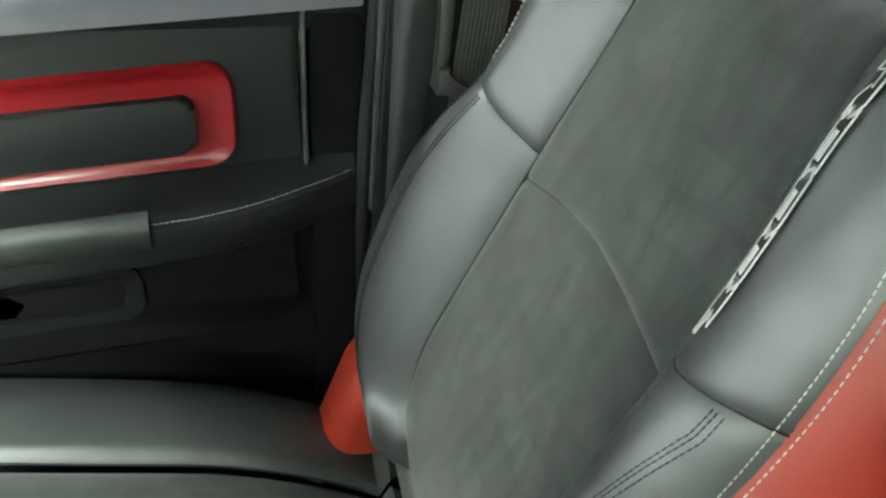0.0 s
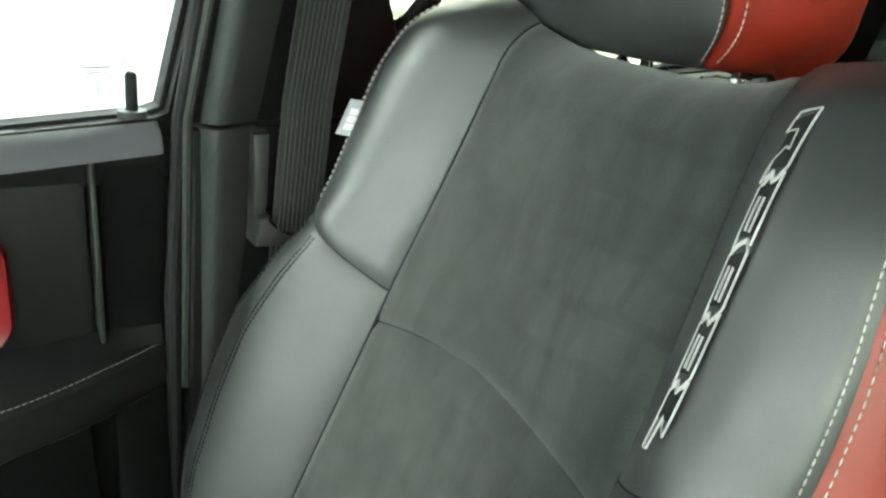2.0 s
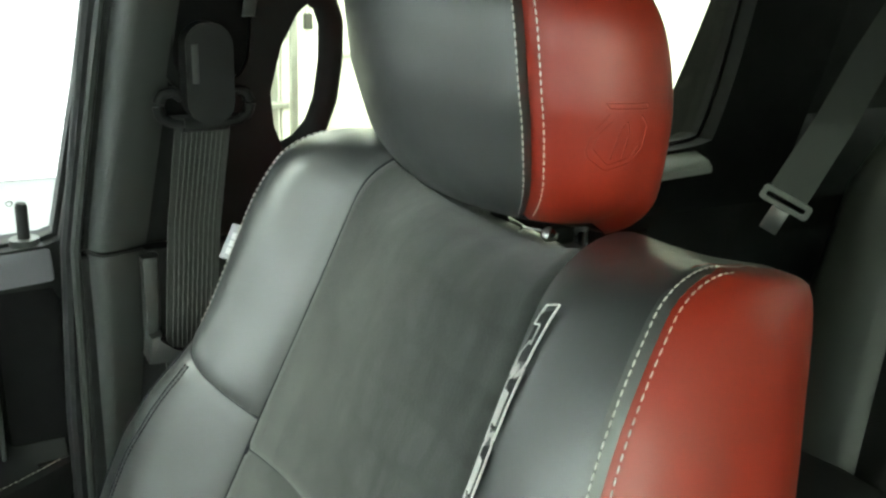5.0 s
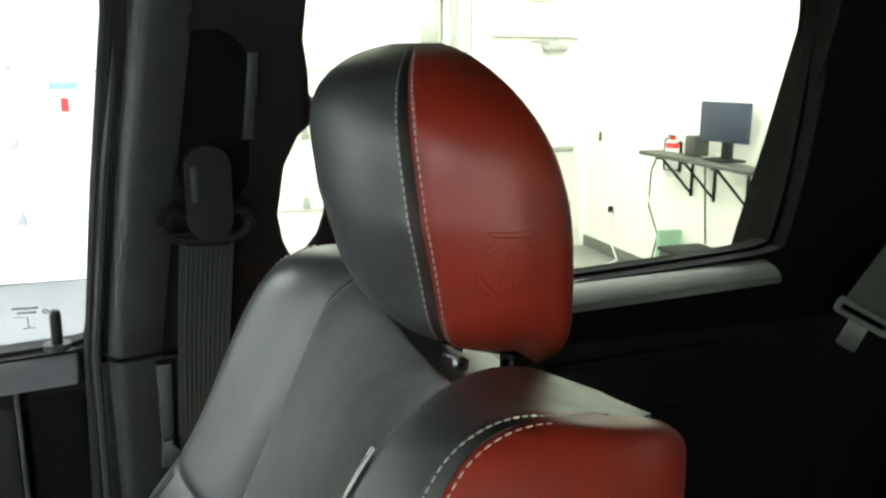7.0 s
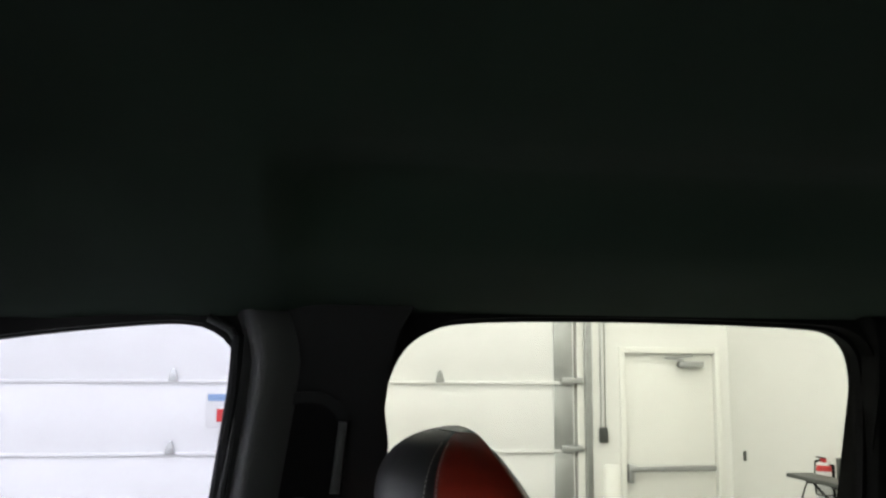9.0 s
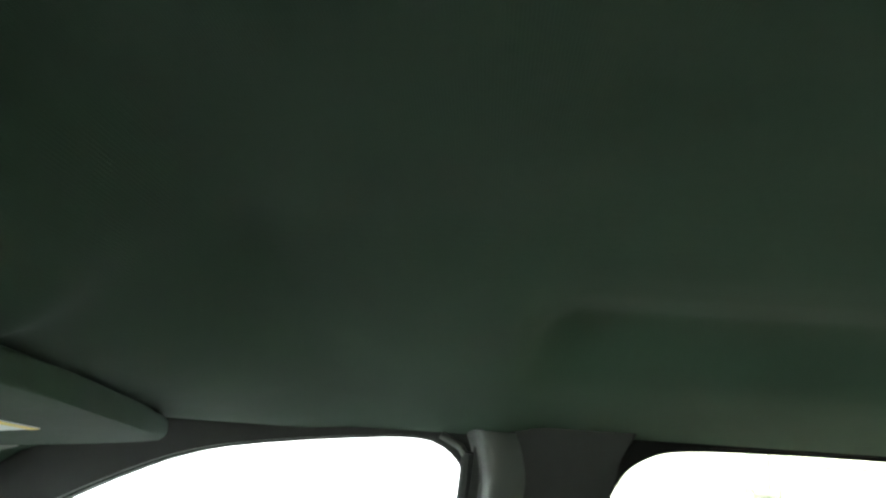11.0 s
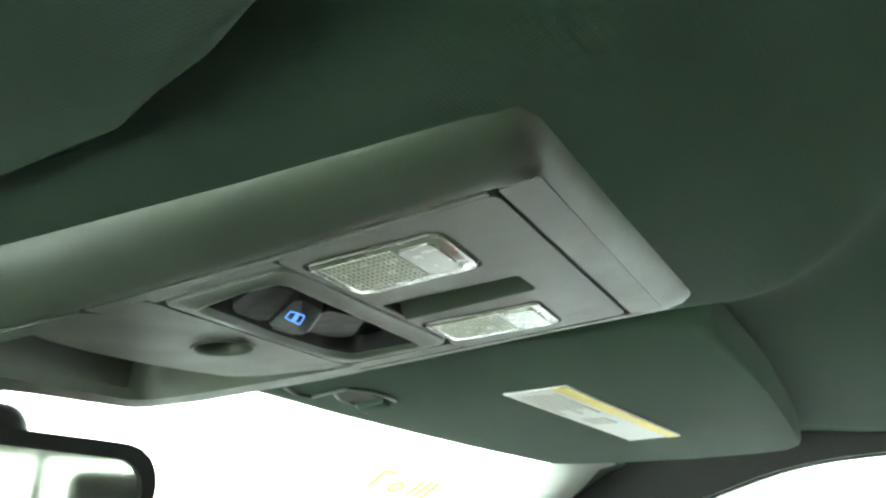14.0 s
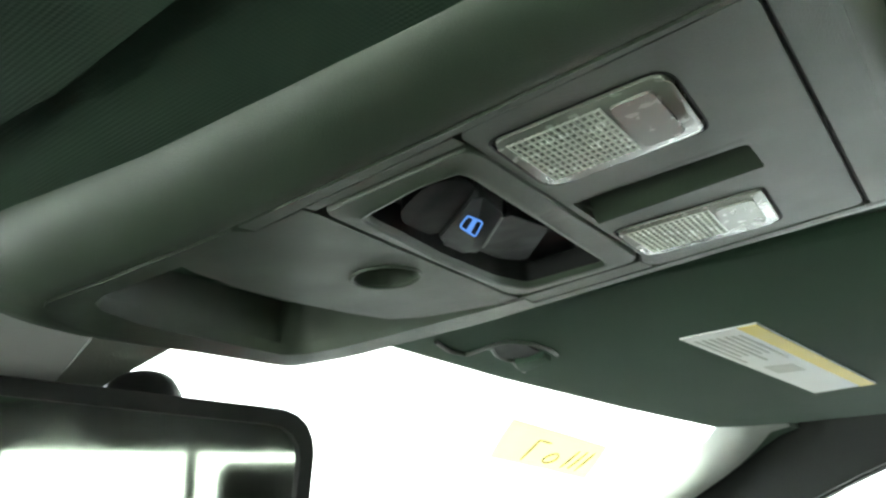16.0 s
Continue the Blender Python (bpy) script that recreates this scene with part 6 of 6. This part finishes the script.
vis = thing("sun_visor", (0.06, 0.36, 1.96), "dark fabric sun visor folded up with a warning label", "visor")
vo = [(-0.078, 0.150), (-0.030, 0.145), (0.10, 0.125), (0.205, 0.118), (0.226, 0.135), (0.215, 0.30), (0.198, 0.48), (0.188, 0.565), (0.176, 0.588), (0.15, 0.604), (0.08, 0.622), (0.0, 0.632), (-0.055, 0.634), (-0.080, 0.62), (-0.082, 0.44), (-0.081, 0.27)]
part("body", prism(vo, "z", 0.0, 0.022, 0.007, 4, lambda c: (c.x, c.y, vz(c.x, c.y) + c.z)), HEADLINER, vis)
vis_d = thing("sun_visor", (0.08, -0.37, 1.96), "dark fabric sun visor folded up beside the console", "visor")
vd = [(-0.078, -0.150), (-0.080, -0.62), (-0.055, -0.634), (0.08, -0.622), (0.15, -0.604), (0.19, -0.585), (0.21, -0.55), (0.248, -0.32), (0.268, -0.225), (0.2685, -0.202), (0.264, -0.182), (0.254, -0.167), (0.238, -0.155), (0.215, -0.145), (0.18, -0.138), (0.10, -0.134), (-0.03, -0.145)]
part("body", prism(vd, "z", 0.0, 0.022, 0.007, 4, lambda c: (c.x, c.y, vz(c.x, -c.y) + c.z)), HEADLINER, vis_d)
lab = part("label", prism([(0.068, 0.240), (0.115, 0.232), (0.115, 0.455), (0.068, 0.470)], "z", -0.0008, 0.0004, 0, 2, lambda c: (c.x, c.y, vz(c.x, c.y) + c.z)), LABEL, vis, "white warning label")
part("label_band", prism([(0.104, 0.234), (0.1148, 0.2325), (0.1148, 0.4545), (0.104, 0.458)], "z", -0.0014, -0.0009, 0, 2, lambda c: (c.x, c.y, vz(c.x, c.y) + c.z)), LABELYELLOW, lab, "yellow label band")
for k in range(7):
    x = 0.072 + 0.0043 * k
    b = prism([(x, 0.25), (x + 0.0016, 0.25), (x + 0.0016, 0.305 if k % 3 else 0.325), (x, 0.305 if k % 3 else 0.325)], "z", -0.0013, -0.0009, 0, 2, lambda c: (c.x, c.y, vz(c.x, c.y) + c.z))
    part("label_line", b, LABELINK, lab, smooth=False)
b = prism([(0.076, 0.345), (0.094, 0.345), (0.094, 0.372), (0.076, 0.372)], "z", -0.0013, -0.0009, 0, 2, lambda c: (c.x, c.y, vz(c.x, c.y) + c.z))
part("label_picture", b, LABELINK, lab, "grey pictogram", smooth=False)
def on_visor(pts, off):
    """A smooth line through the given places on the visor's face."""
    P = np.array([[np.interp(k, range(len(pts)), [q[c] for q in pts]) for c in (0, 1)] for k in np.linspace(0, len(pts) - 1, 12 * len(pts))])
    k = np.hanning(13)
    P = np.stack([np.convolve(np.pad(P[:, c], 6, mode="edge"), k / k.sum(), "valid") for c in (0, 1)], -1)
    return [(x, y, vz(x, y) - off) for x, y in P]


part("clip_arm", tube(on_visor([(-0.040, 0.154), (-0.0512, 0.180), (-0.0491, 0.1937), (-0.0367, 0.1894), (-0.0233, 0.1843), (-0.009, 0.1807), (-0.0018, 0.193), (-0.0017, 0.2132), (-0.007, 0.230)], 0.0012), 0.0013, 8), CONSOLE, vis, "grey clip rim")
part("clip_cup", tube(on_visor([(-0.0244, 0.1857), (-0.0362, 0.2066), (-0.0395, 0.2214), (-0.0374, 0.2257), (-0.0481, 0.2466), (-0.0526, 0.260)], 0.0012), 0.0012, 8), CONSOLE, vis, "grey clip rim")
# Flat black patch draws the shade between the clip's rims.
part("clip_shade", prism([(-0.0240, 0.1870), (-0.0350, 0.2060), (-0.0380, 0.2200), (-0.0250, 0.2230), (-0.0100, 0.2150), (-0.0060, 0.1950), (-0.0105, 0.1835)], "z", -0.0012, 0.004, 0, 2, lambda c: (c.x, c.y, vz(c.x, c.y) + c.z)), RUBBER, vis, "dark patch for the shade inside the clip")
part("clip_boss", prism([(-0.0250, 0.2240), (-0.0370, 0.2270), (-0.0480, 0.2460), (-0.0420, 0.2500), (-0.0150, 0.2350), (-0.0100, 0.2200)], "z", -0.0040, 0.004, 0.002, 2, lambda c: (c.x, c.y, vz(c.x, c.y) + c.z)), HEADLINER, vis)

# ---- mirror ----
mi = thing("rear_view_mirror", (-0.13, 0.0, 1.91), "black framed inside mirror under the windscreen", "mirror")
MT = Matrix.Translation((-0.13, -0.018, 1.8935)) @ Matrix.Rotation(radians(-4), 4, "X") @ Matrix.Rotation(radians(-14), 4, "Z") @ Matrix.Rotation(radians(0.0), 4, "Y")


def mirror_part(name, b, m_, label=""):
    bmesh.ops.transform(b, matrix=MT, verts=b.verts)
    return part(name, b, m_, mi, label)


mo_, mi_ = rounded(-0.135, -0.038, 0.135, 0.038, 0.022), rounded(-0.127, -0.031, 0.127, 0.029, 0.017)
mirror_part("housing", prism(mo_, "x", -0.030, -0.002, 0.008, 3), PLASTIC)
mirror_part("rim", loop_wall(resample(mo_, 80), resample(mi_, 80), "x", -0.002, 0.006), RUBBER)
mirror_part("glass", prism(mi_, "x", -0.001, 0.003), MIRROR, "silvered mirror glass")
mirror_part("mount_knob", tube([(-0.022, 0.047, 0.024), (-0.030, 0.047, 0.0375), (-0.033, 0.047, 0.0430), (-0.034, 0.047, 0.0445)], 0.021, 24, rad=[0.021, 0.021, 0.0185, 0.012]), RUBBER)
mirror_part("stem", tube([(-0.028, 0.050, 0.020), (-0.080, 0.045, 0.050)], 0.008, 12), RUBBER)

# ---- sticky note on the windscreen ----
st = thing("sticky_note", (-0.24, 0.55, 1.9), "pale yellow paper note stuck on the windscreen", "note")
def on_screen(x, y, off):
    x, y = x + 0.029 - 0.11 * (y - 0.545), y - 0.033
    return (x, y, wsz(x) - 0.03 * (y / 0.8) ** 2 - off)


sp = np.array([[on_screen(x, y, 0.009) for y in (y0, (y0 + y1) / 2, y1)] for x, y0, y1 in ((-0.200, 0.425, 0.620), (-0.225, 0.442, 0.645), (-0.252, 0.465, 0.668))])
part("paper", sheet(sp, 0.0006), STICKY, st)
for y0, x0, y1, x1 in ((0.500, -0.215, 0.523, -0.215), (0.500, -0.215, 0.512, -0.245), (0.585, -0.215, 0.592, -0.243), (0.600, -0.213, 0.607, -0.242), (0.615, -0.212, 0.624, -0.242)):
    f = lambda x, y: on_screen(x, y, 0.0102)
    ink = bmesh.new()
    join_tube(ink, [np.array(f(x0, y0)), np.array(f((x0 + x1) / 2, (y0 + y1) / 2)), np.array(f(x1, y1))], 0.0014)
    part("pen_mark", ink, INK, st)
rp = [np.array(f(-0.234 + 0.008 * math.sin(t), 0.555 + 0.011 * math.cos(t))) for t in np.linspace(0, 2 * math.pi, 10)]
part("pen_mark", tube(rp, 0.0010, 6), INK, st)
